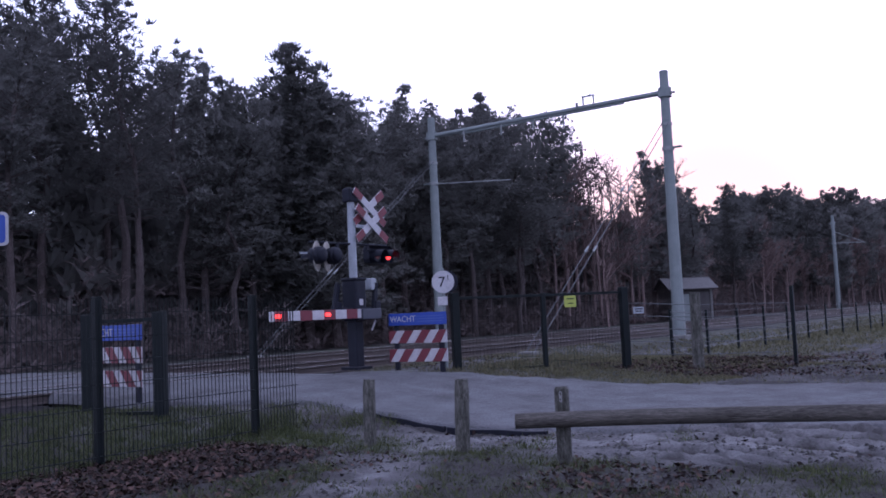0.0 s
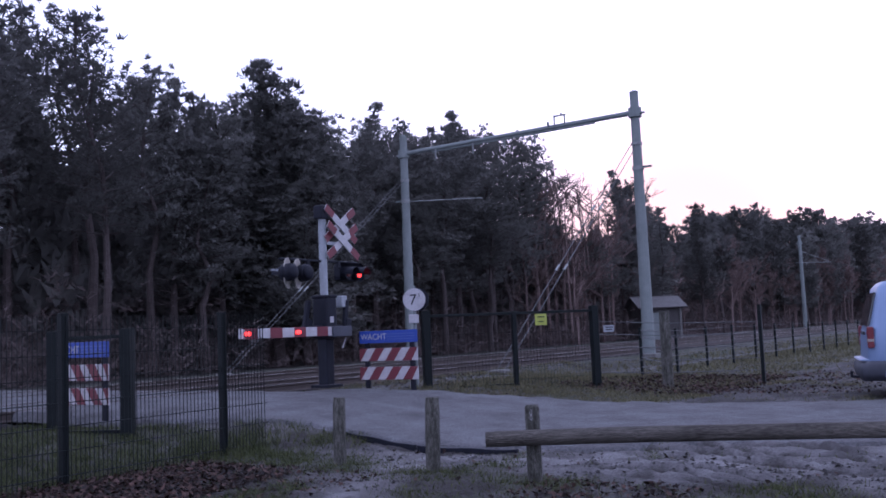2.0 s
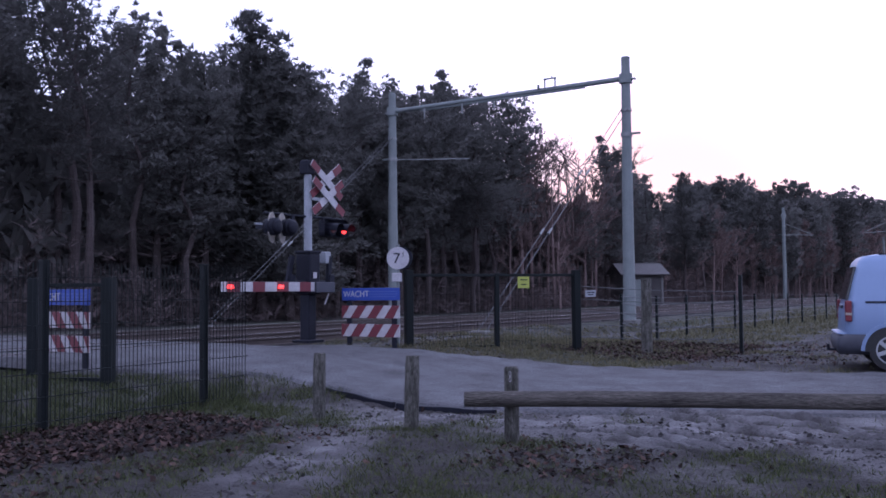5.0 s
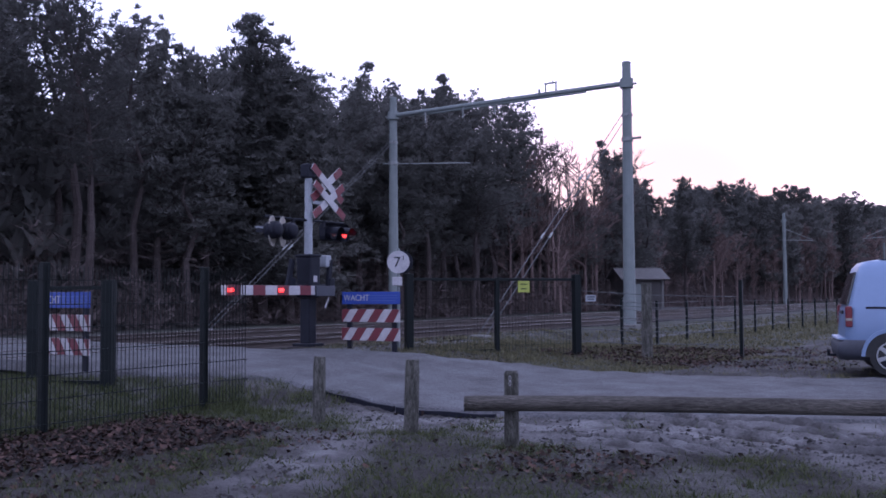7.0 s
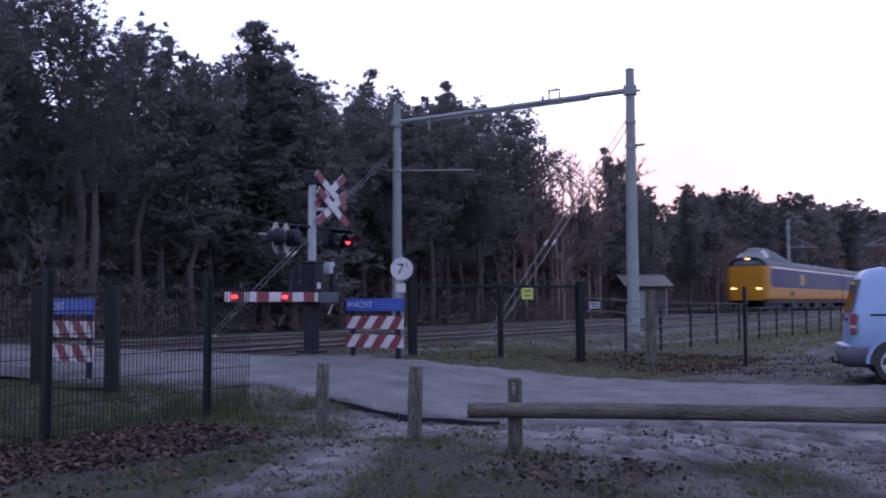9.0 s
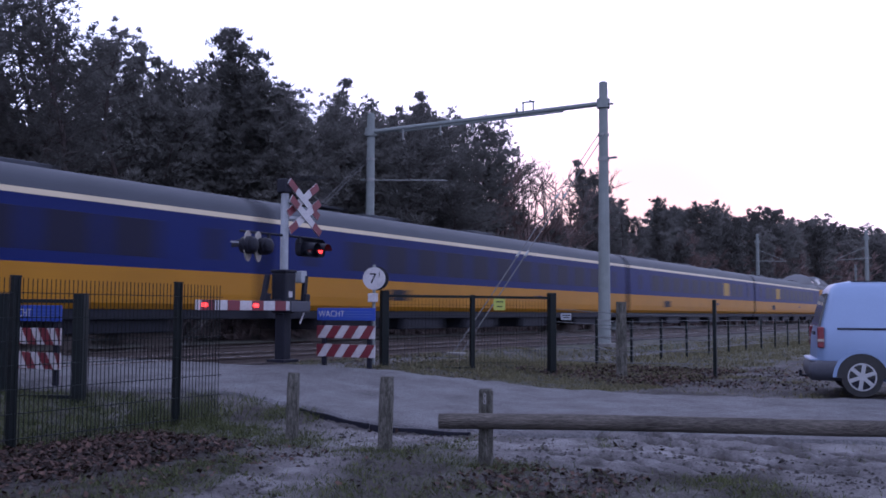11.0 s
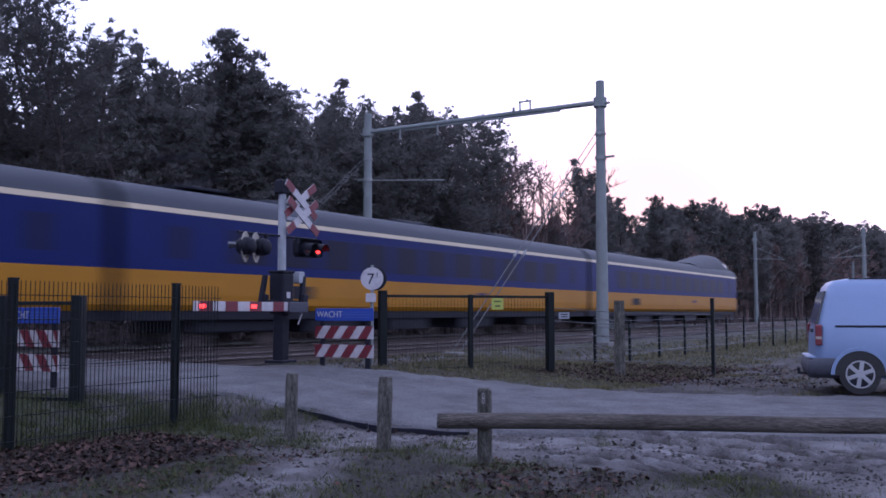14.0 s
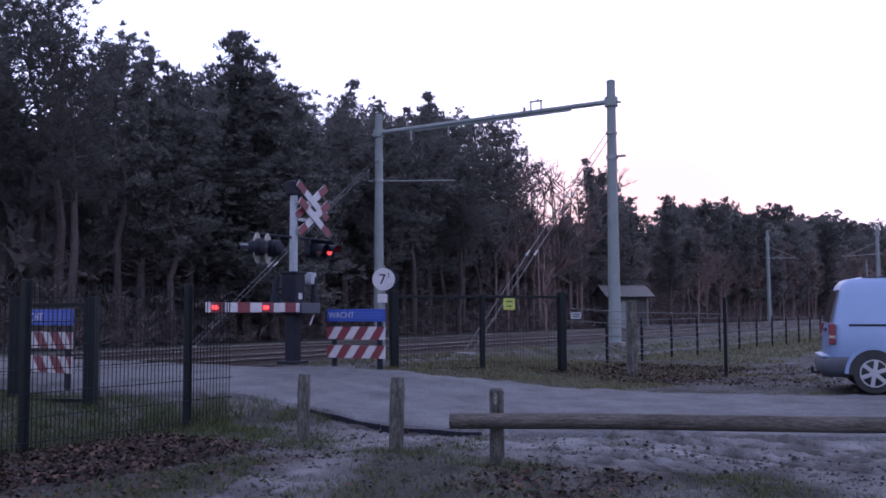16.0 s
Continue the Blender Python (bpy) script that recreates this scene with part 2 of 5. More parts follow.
def road_left(y):
    return np.interp(y, [-200, 0, 2.9, 4.5, 6.4, 7.65, 8.4, 9.5, 11.2, 24, 200], [11.4, 10.9, 10.2, 9.30, 9.02, 9.30, 9.30, 8.9, 8.2, 7.8, 7.8])


def road_right(y):
    return np.interp(y, [-200, 2, 3.4, 6.0, 7.4, 9.7, 11.2, 24, 200], [17.0, 16.2, 15.5, 14.9, 14.6, 13.5, 12.4, 12.8, 12.8])


def rut_wave(x, y):
    """Wheel ruts in the mud beside the road, -1 in the troughs."""
    u = x - 0.27 * (y - 3.0)
    w = np.sin((u + 0.05 * np.sin(y * 1.7) + 0.03 * np.sin(y * 5.1)) * 20.0) * (0.55 + 0.45 * np.sin(y * 1.9 + u * 4.0))
    w = w + 0.6 * np.sin(u * 41.0 + 1.5 * np.sin(y * 2.7)) * (0.5 + 0.5 * np.sin(y * 3.9 - u * 5.0))
    main = smooth(8.9, 9.3, u) * (1 - smooth(10.1, 10.4, u)) * (1 - smooth(3.6, 4.4, y))
    side = 0.6 * smooth(7.6, 8.0, u) * (1 - smooth(8.5, 8.9, u)) * smooth(2.2, 2.6, y) * (1 - smooth(3.6, 4.2, y))
    return w * (main + side)


def road_lip(x, y):
    """1 in the washed-out hollow along the broken asphalt edge."""
    return np.exp(-((x - road_left(y) + 0.12) / 0.14) ** 2) * smooth(4.4, 5.2, y) * (1 - smooth(7.5, 8.2, y))


def ground_z(x, y):
    x, y = np.asarray(x, float), np.asarray(y, float)
    near = smooth(5.5, 11.2, y) * (1 - 0.95 * smooth(16.5, 23.5, x) * (1 - smooth(10.0, 11.6, y)))
    low = 1 - smooth(7.8, 9.4, x)
    near = near * (1 - low) + smooth(8.0, 13.5, y) * low
    z = 0.38 * near - 0.12 * smooth(20.5, 24, y)
    z = z - 0.12 * smooth(24, 60, x) * (1 - smooth(9, 11, y))
    bed = smooth(11.6, 12.4, y) * (1 - smooth(19.6, 20.4, y))
    z = z - 0.32 * bed
    on_road = smooth(0, 0.6, x - road_left(y)) * (1 - smooth(-0.6, 0, x - road_right(y)))
    near_field = 1 - smooth(20, 40, np.hypot(x, y))
    rough = fbm(x, y, 1.1, 3) * 0.035 + fbm(x, y, 4.0, 5) * 0.036 + fbm(x, y, 12.0, 6) * 0.030
    ruts = rut_wave(x, y) * 0.075
    bank = 0.03 * np.exp(-((y - 7.6) / 0.55) ** 2) * (1 - smooth(7.6, 8.8, x))
    return z + near_field * (1 - on_road) * (rough + ruts + bank - 0.03 * road_lip(x, y))


def gz(x, y):
    return float(ground_z(x, y))


def spread(lo, hi, step, far):
    mid = list(np.arange(lo, hi, step))
    out, d = [], step
    v = hi
    while v < far:
        out.append(v)
        d *= 1.18
        v += d
    out.append(far)
    low, d, v = [], step, lo
    while v > -far:
        d *= 1.18
        v -= d
        low.append(max(v, -far))
    return np.array(sorted(set(low)) + mid + out)


def sheet(name, X, Y, Z, material):
    nx, ny = X.shape
    verts = np.stack([X, Y, Z], -1).reshape(-1, 3)
    i = np.arange(nx * ny).reshape(nx, ny)
    faces = np.stack([i[:-1, :-1], i[1:, :-1], i[1:, 1:], i[:-1, 1:]], -1).reshape(-1, 4)
    return mesh_object(name, verts.tolist(), faces.tolist(), material, smooth=True)


PATH_X, PATH_Y = [2.5, 4.75, 5.3, 6.2, 7.2, 7.9, 8.7, 9.3], [3.0, 4.6, 4.75, 5.25, 5.6, 5.85, 6.35, 6.9]


def path_mask(x, y):
    """1 on the trodden path and the muddy turning place."""
    cy = np.interp(x, PATH_X, PATH_Y)
    p = np.exp(-((y - cy) / 0.48) ** 2) * (x < 9.6)
    mud = smooth(7.5, 8.3, x + 0.3 * np.sin(y * 2.3)) * (1 - smooth(5.2, 6.2, y + 0.35 * np.sin(x * 2)))
    return np.clip(p + mud, 0, 1)


def grass_share(x, y):
    """How much of the ground is grown with grass, 0 to 1."""
    patch = fbm(x, y, 1.6, 21) + 0.5 * fbm(x, y, 4.5, 22)
    want = np.full(np.shape(x), 0.30)
    fore = x < 9.6
    want = np.where(fore, 0.12 + 0.80 * smooth(-0.10, 0.30, patch), want)
    want = np.where((x < 6.6) & (y < 6.6), np.maximum(want, 0.45), want)
    want = np.where(fore & (y > 8.2), 0.85 - 0.6 * smooth(8.3, 8.9, x), want)
    want = np.where(fore & (y > 7.0) & (y <= 8.2) & (x > 7.3) & (x < 8.2), 0.95, want)
    want = np.where(fore & (y > 6.3) & (y < 8.2) & (x < 7.2), 0.10, want)
    want = np.where((x > 19) & (y < 9.2), 0.95, want)
    want = np.where(x > 13.5, 0.50 + 0.45 * smooth(-0.2, 0.4, patch), want)
    want = want * np.where(path_mask(x, y) > 0.35, 0.06 + 0.5 * smooth(0.30, 0.50, patch), 1.0)
    tuft = np.zeros(np.shape(x))
    for px, py in ((7.68, 6.43), (7.51, 5.18), (7.35, 4.0)):
        tuft = np.maximum(tuft, np.exp(-((x - px) ** 2 + 0.6 * (y - py) ** 2) / 0.14))
    want = want * (0.45 + 0.75 * smooth(-0.3, 0.35, fbm(x, y, 8.0, 27)))
    return np.clip(np.maximum(want, tuft), 0, 1)


def ground_material():
    """Sandy mud, humus under leaves and turf, by how the ground is grown and trodden; the humus tint also carries
    painted shade.
    """
    m = M["soil"]
    nt = m.node_tree
    b = nt.nodes["Principled BSDF"]
    base = b.inputs["Base Color"].links[0].from_socket
    at = nt.nodes.new("ShaderNodeAttribute")
    at.attribute_name = "cover"
    sep = nt.nodes.new("ShaderNodeSeparateColor")
    nt.links.new(at.outputs["Color"], sep.inputs[0])
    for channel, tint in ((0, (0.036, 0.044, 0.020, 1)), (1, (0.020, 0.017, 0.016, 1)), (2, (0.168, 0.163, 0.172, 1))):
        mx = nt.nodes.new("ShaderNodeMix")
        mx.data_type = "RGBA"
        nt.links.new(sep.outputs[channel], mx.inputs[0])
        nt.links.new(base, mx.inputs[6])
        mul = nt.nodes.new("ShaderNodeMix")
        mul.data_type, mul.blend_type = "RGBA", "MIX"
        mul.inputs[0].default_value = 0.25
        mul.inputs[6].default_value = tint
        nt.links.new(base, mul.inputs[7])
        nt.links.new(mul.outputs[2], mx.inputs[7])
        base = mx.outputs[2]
    nt.links.new(base, b.inputs["Base Color"])
    rr = nt.nodes.new("ShaderNodeMapRange")
    rr.inputs[3].default_value, rr.inputs[4].default_value = 0.95, 0.62
    nt.links.new(sep.outputs[2], rr.inputs[0])
    nt.links.new(rr.outputs[0], b.inputs["Roughness"])
    return m


xs, ys = spread(3.0, 10.0, 0.055, 2500.0), spread(0.3, 9.3, 0.055, 2500.0)
xs = np.array(sorted(set(np.round(np.concatenate([xs, np.arange(10, 24, 0.25)]), 3))))
ys = np.array(sorted(set(np.round(np.concatenate([ys, np.arange(9.3, 13, 0.2)]), 3))))
GX, GY = np.meshgrid(xs, ys, indexing="ij")
GZ = ground_z(GX, GY) + np.random.RandomState(2).uniform(-0.009, 0.009, GX.shape) * (np.hypot(GX, GY) < 13)
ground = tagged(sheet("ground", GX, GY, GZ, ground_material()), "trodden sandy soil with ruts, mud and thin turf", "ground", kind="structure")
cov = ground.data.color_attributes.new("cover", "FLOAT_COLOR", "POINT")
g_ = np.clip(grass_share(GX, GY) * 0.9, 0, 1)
# near ground (x under 7.2) darkened further, partly standing in for lens vignetting
# road_lip terms paint the edge's shadow line into the colour; rut troughs darkened too
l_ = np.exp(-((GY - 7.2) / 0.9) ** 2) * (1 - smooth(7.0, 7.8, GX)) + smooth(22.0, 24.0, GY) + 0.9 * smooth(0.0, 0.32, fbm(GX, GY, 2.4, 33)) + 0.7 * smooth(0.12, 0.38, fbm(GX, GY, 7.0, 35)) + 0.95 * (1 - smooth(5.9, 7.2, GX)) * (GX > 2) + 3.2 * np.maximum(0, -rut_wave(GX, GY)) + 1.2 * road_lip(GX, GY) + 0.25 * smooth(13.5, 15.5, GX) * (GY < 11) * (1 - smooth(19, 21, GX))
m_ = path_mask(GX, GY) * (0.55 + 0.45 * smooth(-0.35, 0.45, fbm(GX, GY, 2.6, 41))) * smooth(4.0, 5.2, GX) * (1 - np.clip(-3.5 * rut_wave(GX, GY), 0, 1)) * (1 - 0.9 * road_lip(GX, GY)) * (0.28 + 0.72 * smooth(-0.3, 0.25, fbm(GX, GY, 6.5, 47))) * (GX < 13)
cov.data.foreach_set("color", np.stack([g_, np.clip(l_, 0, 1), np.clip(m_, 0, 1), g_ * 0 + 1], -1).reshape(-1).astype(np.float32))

ry_ = np.concatenate([np.arange(-60, 0, 1.0), np.arange(0, 13, 0.12), np.arange(13, 60, 0.5)])
u_ = np.linspace(0, 1, 60)
RY, RU = np.meshgrid(ry_, u_, indexing="ij")
edge = fbm(RY, RY * 0 + 1.0, 2.2, 9) * 0.16
edge2 = fbm(RY, RY * 0 + 5.0, 2.0, 19) * 0.14
RX = (road_left(RY) + edge) * (1 - RU) + (road_right(RY) + edge2) * RU
slab = smooth(11.0, 12.2, RY) * (1 - smooth(19.8, 21.0, RY))
RZ = ground_z(RX, RY) + 0.02 + 0.03 * np.minimum(1, 0.6 + 6 * np.minimum(RU, 1 - RU)) + fbm(RX, RY, 0.9, 4) * 0.008
RZ = RZ * (1 - slab) + (RAIL_Z - 0.012) * slab
RZ = np.where((RU < 0.001) | (RU > 0.999), RZ - 0.14, RZ)
road = tagged(sheet("road", RX, RY, RZ, M["road"]), "worn grey asphalt road with crumbled edges", "road", kind="structure")

px_, pu_ = np.meshgrid(np.arange(13.4, 46, 0.35), np.linspace(0, 1, 8), indexing="ij")
PY = 10.15 + (0.35 + 0.55 * (1 - smooth(17.5, 20.0, px_))) * pu_ + fbm(px_, pu_ * 0, 1.3, 51) * 0.15
tagged(sheet("footpath", px_, PY, ground_z(px_, PY) + 0.012 - 0.03 * ((pu_ < 0.01) | (pu_ > 0.99)), M["road"]), "narrow worn grey footpath along the railway", "path", kind="structure")


def edging_strip(y0, y1, show):
    """A low dark strip along the broken edge of the asphalt."""
    ys_ = np.linspace(y0, y1, 14)
    bm = bmesh.new()
    rows = []
    for y in ys_:
        x = float(road_left(y)) - 0.02
        top = 0.38 * float(smooth(5.5, 11.2, y)) + 0.030 + 0.006 * math.sin(y * 9)
        rows.append([bm.verts.new(p) for p in ((x - 0.02, y, top - show - 0.12), (x - 0.02, y, top - 0.004), (x - 0.012, y, top), (x + 0.03, y, top), (x + 0.03, y, top - show - 0.12))])
    for a, b in zip(rows, rows[1:]):
        for k in range(4):
            bm.faces.new((a[k], a[k + 1], b[k + 1], b[k]))
    bm.faces.new(rows[0])
    bm.faces.new(rows[-1][::-1])
    ob = part("edging_strip", clean(bm), M["black"])
    tagged(ob, "dark low edging strip along the broken asphalt", "edging strip", kind="structure")


edging_strip(6.45, 7.75, 0.03)
edging_strip(5.2, 6.40, 0.01)


# ---------------------------------------------------------------- tracks
def ballast_bed(name, x0, x1):
    gx = np.concatenate([np.arange(x0, min(x1, 60), 0.16), np.arange(min(x1, 60), x1 + 1, 1.5)]) if x1 > 60 else np.arange(x0, x1, 0.16)
    gy = np.linspace(11.7, 20.1, 54)
    X, Y = np.meshgrid(gx, gy, indexing="ij")
    e = smooth(11.7, 12.3, Y) * (1 - smooth(19.5, 20.1, Y))
    r = np.random.RandomState(4).uniform(-0.5, 0.5, X.shape)
    Z = 0.10 + 0.20 * e + r * 0.045
    Z = Z - 0.10 * np.exp(-((Y - 15.9) / 0.5) ** 2)
    return tagged(sheet(name, X, Y, Z, M["ballast"]), "grey-brown ballast stones under the tracks", "ballast", kind="structure")


ballast_bed("ballast_east", 13.0, 330.0)
ballast_bed("ballast_west", -60.0, 7.9)


def rail_object(y):
    prof = [(-0.075, 0), (0.075, 0), (0.02, 0.03), (0.012, 0.10), (0.036, 0.12), (0.036, 0.148), (-0.036, 0.148), (-0.036, 0.12), (-0.012, 0.10), (-0.02, 0.03)]
    ob = thing("rail", "rusty steel rail with a polished running surface", "rail", pose(0, y, RAIL_Z - 0.15), group="rails of the two tracks", kind="structure")
    bm = bmesh.new()
    a = [bm.verts.new((-80, p, q)) for p, q in prof]
    b = [bm.verts.new((400, p, q)) for p, q in prof]
    for i in range(len(prof)):
        j = (i + 1) % len(prof)
        bm.faces.new((a[i], a[j], b[j], b[i]))
    part("web", clean(bm), M["rail_side"], ob)
    part("running_surface", box((480, 0.066, 0.004), pose(160, 0, 0.149), 0.001), M["rail_top"], ob, "polished rail head")
    return ob


for yc in (NEAR_TRACK, FAR_TRACK):
    for s in (-0.755, 0.755):
        rail_object(yc + s)


def sleepers():
    bm = box((0.26, 2.5, 0.16), None, 0.02)
    me = bpy.data.meshes.new("sleeper")
    bm.to_mesh(me)
    bm.free()
    me.materials.append(M["sleeper"])
    holder = {}
    for yc, nm in ((NEAR_TRACK, "near"), (FAR_TRACK, "far")):
        holder[yc] = thing("track_bed_" + nm, "row of concrete sleepers bedded in ballast", "railway track", pose(0, yc, 0), kind="structure")
    for yc in (NEAR_TRACK, FAR_TRACK):
        for k in range(130):
            x = 13.4 + 0.6 * k
            ob = new("sleeper", me)
            ob.parent = holder[yc]
            ob.matrix_basis = pose(x, 0, RAIL_Z - 0.155 - 0.08 + 0.005)


sleepers()


# ---------------------------------------------------------------- catenary portals
def bar_pair(bm, a, b, gap, r):
    for s in (-gap / 2, gap / 2):
        add_tube(bm, (a[0], a[1] + s, a[2]), (b[0], b[1] + s, b[2]), r, seg=6)
    return bm


def portal(x, guys=True, whole=True):
    ob = thing("catenary_portal", "grey-green steel overhead line portal beside the tracks", "catenary portal", pose(x, 0, 0), group="catenary portals along the track")
    for y, dx in ((11.2, 0.0), (20.54, 0.3)):
        m = part("mast", tube((dx, y, 0.1), (dx, y, 8.72), 0.20, 0.135, 16), M["mast"], ob, smooth=False)
        part("foundation", box((0.55, 0.55, 0.25), pose(dx, y, 0.28), 0.03), M["concrete"], ob, "concrete mast foot")
        part("collar", tube((dx, y, 7.9), (dx, y, 8.2), 0.21, None, 16), M["mast"], m)
        part("cap", tube((dx, y, 8.72), (dx, y, 8.76), 0.15, 0.10, 16), M["mast"], m)
        side = 1 if y > 15 else -1
        part("bracket", box((0.10, 0.42, 0.06), pose(dx, y + side * 0.24, 6.28), 0.01), M["mast"], m)
        part("step_clamp", box((0.12, 0.34, 0.05), pose(dx, y + side * 0.16, 8.02), 0.01), M["steel"], m)
        part("band", tube((dx, y, 6.2), (dx, y, 6.32), 0.185, None, 16), M["steel"], m)
        part("band", tube((dx, y, 7.0), (dx, y, 7.08), 0.175, None, 16), M["steel"], m)
    if not whole:
        for y, dx, s in ((11.2, 0.0, 1), (20.54, 0.3, -1)):
            part("cantilever", tube((dx, y, 6.25), (dx, y + s * 2.6, 6.15), 0.035, None, 6), M["steel"], ob)
            part("stay", tube((dx, y, 7.3), (dx, y + s * 2.4, 6.25), 0.03, None, 5), M["steel"], ob)
        return ob
    beam = part("beam", tube((0, 11.2, 8.06), (0.3, 20.54, 8.06), 0.085, None, 10), M["mast"], ob)
    part("lower_chord", tube((0.0, 12.6, 7.95), (0.25, 19.2, 7.95), 0.035, None, 6), M["mast"], ob)
    bm = bmesh.new()
    for a, b in (((0, 13.68, 8.1), (0, 13.68, 8.40)), ((0, 14.06, 8.1), (0, 14.06, 8.40)), ((0, 13.64, 8.40), (0, 14.10, 8.40)), ((0, 13.80, 8.40), (0, 13.80, 8.47))):
        add_tube(bm, a, b, 0.03, None, 6)
    part("switch_frame", bm, M["steel"], ob)
    part("stub", tube((0, 14.30, 8.1), (0, 14.30, 8.24), 0.045, None, 8), M["steel"], ob)
    for y in (14.9, 16.1, 17.4, 19.0):
        part("drop_bracket", tube((0.15, y, 8.0), (0.15, y, 7.62), 0.035, None, 6), M["steel"], ob)
    part("cantilever", tube((0.3, 20.54, 6.25), (0.3, 17.2, 6.02), 0.022, None, 6), M["steel"], ob)
    if guys:
        for y, dx in ((11.2, 0.0), (20.54, 0.3)):
            part("guy_wire", bar_pair(bmesh.new(), (dx, y, 7.15), (dx - 9.2, y, 0.42), 0.22, 0.013), M["wire"], ob, "doubled guy wires with insulators")
            for f in (0.35, 0.62):
                p = Vector((dx - 9.2 * f, y, 7.15 - 6.73 * f))
                for s in (-0.12, 0.12):
                    part("insulator", tube(p + Vector((-0.22, s, -0.16)), p + Vector((0.0, s, 0)), 0.035, 0.03, 8), M["steel"], ob)
            part("anchor_block", box((0.35, 0.4, 0.3), pose(dx - 9.3, y, 0.27), 0.03), M["concrete"], ob)
    return ob


portal(28.4)
portal(90.0, False, False)
portal(152.0, False, False)


# ---------------------------------------------------------------- trees
class Soup:
    """Collects triangles and quads for one mesh."""

    def __init__(self):
        self.v, self.f = [], []

    def tube(self, pts, radii, seg=5):
        base = len(self.v)
        for p, r in zip(pts, radii):
            for k in range(seg):
                a = 2 * math.pi * k / seg
                self.v.append((p[0] + r * math.cos(a), p[1] + r * math.sin(a), p[2]))
        for i in range(len(pts) - 1):
            for k in range(seg):
                a, b = base + i * seg + k, base + i * seg + (k + 1) % seg
                self.f.append((a, b, b + seg, a + seg))

    def limb(self, a, b, r0, r1, seg=3):
        d = (b - a).normalized()
        u = d.orthogonal().normalized()
        w = d.cross(u)
        base = len(self.v)
        for p, r in ((a, r0), (b, r1)):
            for k in range(seg):
                t = 2 * math.pi * k / seg
                self.v.append(tuple(p + u * (r * math.cos(t)) + w * (r * math.sin(t))))
        for k in range(seg):
            j = (k + 1) % seg
            self.f.append((base + k, base + j, base + seg + j, base + seg + k))

    def tuft(self, p, n, size, rng, up=0.5, wide=1.0):
        """Pointed needle sprays fanning from one point."""
        for k in range(n):
            d = Vector((rng.gauss(0, 1), rng.gauss(0, 1), rng.gauss(up, 0.8))).normalized()
            s = d.orthogonal().normalized() * size * rng.uniform(0.09, 0.18) * wide
            q = p + d * size * rng.uniform(0.6, 1.25)
            i = len(self.v)
            o = p + d * size * 0.15
            self.v.append(tuple(o + s))
            self.v.append(tuple(o - s))
            self.v.append(tuple(q))
            self.f.append((i, i + 1, i + 2))

    def make(self, name, material):
        me = bpy.data.meshes.new(name)
        me.from_pydata(self.v, [], self.f)
        me.materials.append(material)
        me.update()
        return me


def pine_meshes(seed, height, crown_from, width, shape, tufts=9, whorls=26, size=0.40, needles=13, wide=1.0):
    """Trunk with dead stubs, and a crown of limbs whose twigs carry needle tufts."""
    rng = random.Random(seed)
    trunk, crown = Soup(), Soup()
    bend = [Vector((rng.uniform(-0.12, 0.12) * i, rng.uniform(-0.12, 0.12) * i, height * i / 6)) for i in range(7)]
    radii = [0.19 * (1 - 0.88 * i / 6) * height / 14 + 0.015 for i in range(7)]
    trunk.tube(bend, radii, 8)

    def at(z):
        f = min(max(z / height * 6, 0), 5.999)
        i = int(f)
        return bend[i].lerp(bend[i + 1], f - i)

    for k in range(14):
        z = rng.uniform(2, height * crown_from)
        a = rng.uniform(0, 6.28)
        p = at(z)
        trunk.limb(p, p + Vector((math.cos(a), math.sin(a), rng.uniform(-0.2, 0.4))) * rng.uniform(0.4, 1.5), 0.025, 0.008)
    for w in range(whorls):
        f = w / (whorls - 1)
        z = height * (crown_from + (1 - crown_from) * f) * rng.uniform(0.985, 1.01)
        reach = width * (shape(f)) * rng.uniform(0.7, 1.2)
        for b in range(rng.randint(3, 4)):
            a = rng.uniform(0, 6.28)
            lift = rng.uniform(0.05, 0.45) + 0.5 * f
            p0 = at(min(z, height))
            tip = p0 + Vector((math.cos(a), math.sin(a), lift)) * reach * rng.uniform(0.55, 1.1)
            trunk.limb(p0, tip, 0.035 * (1.2 - f), 0.008)
            for k in range(2):
                crown.tuft(tip + Vector((rng.gauss(0, 0.1), rng.gauss(0, 0.1), 0.05)), 7, size * rng.uniform(1.0, 1.5), rng, 2.2, wide)
            n = max(3, int(tufts * reach / width * 1.2))
            for k in range(n):
                q = p0.lerp(tip, rng.uniform(0.35, 1.04)) + Vector((rng.gauss(0, 0.22), rng.gauss(0, 0.22), rng.gauss(0.06, 0.16))) * (0.5 + reach * 0.35)
                crown.tuft(q, needles, size * rng.uniform(0.7, 1.25), rng, 0.55, wide)
    for k in range(5):
        crown.tuft(at(height) + Vector((0, 0, -0.25 * k)), 10, size * 1.1, rng, 1.3, wide)
    return trunk.make("trunk", M["bark"]), crown.make("crown", M["needle"])


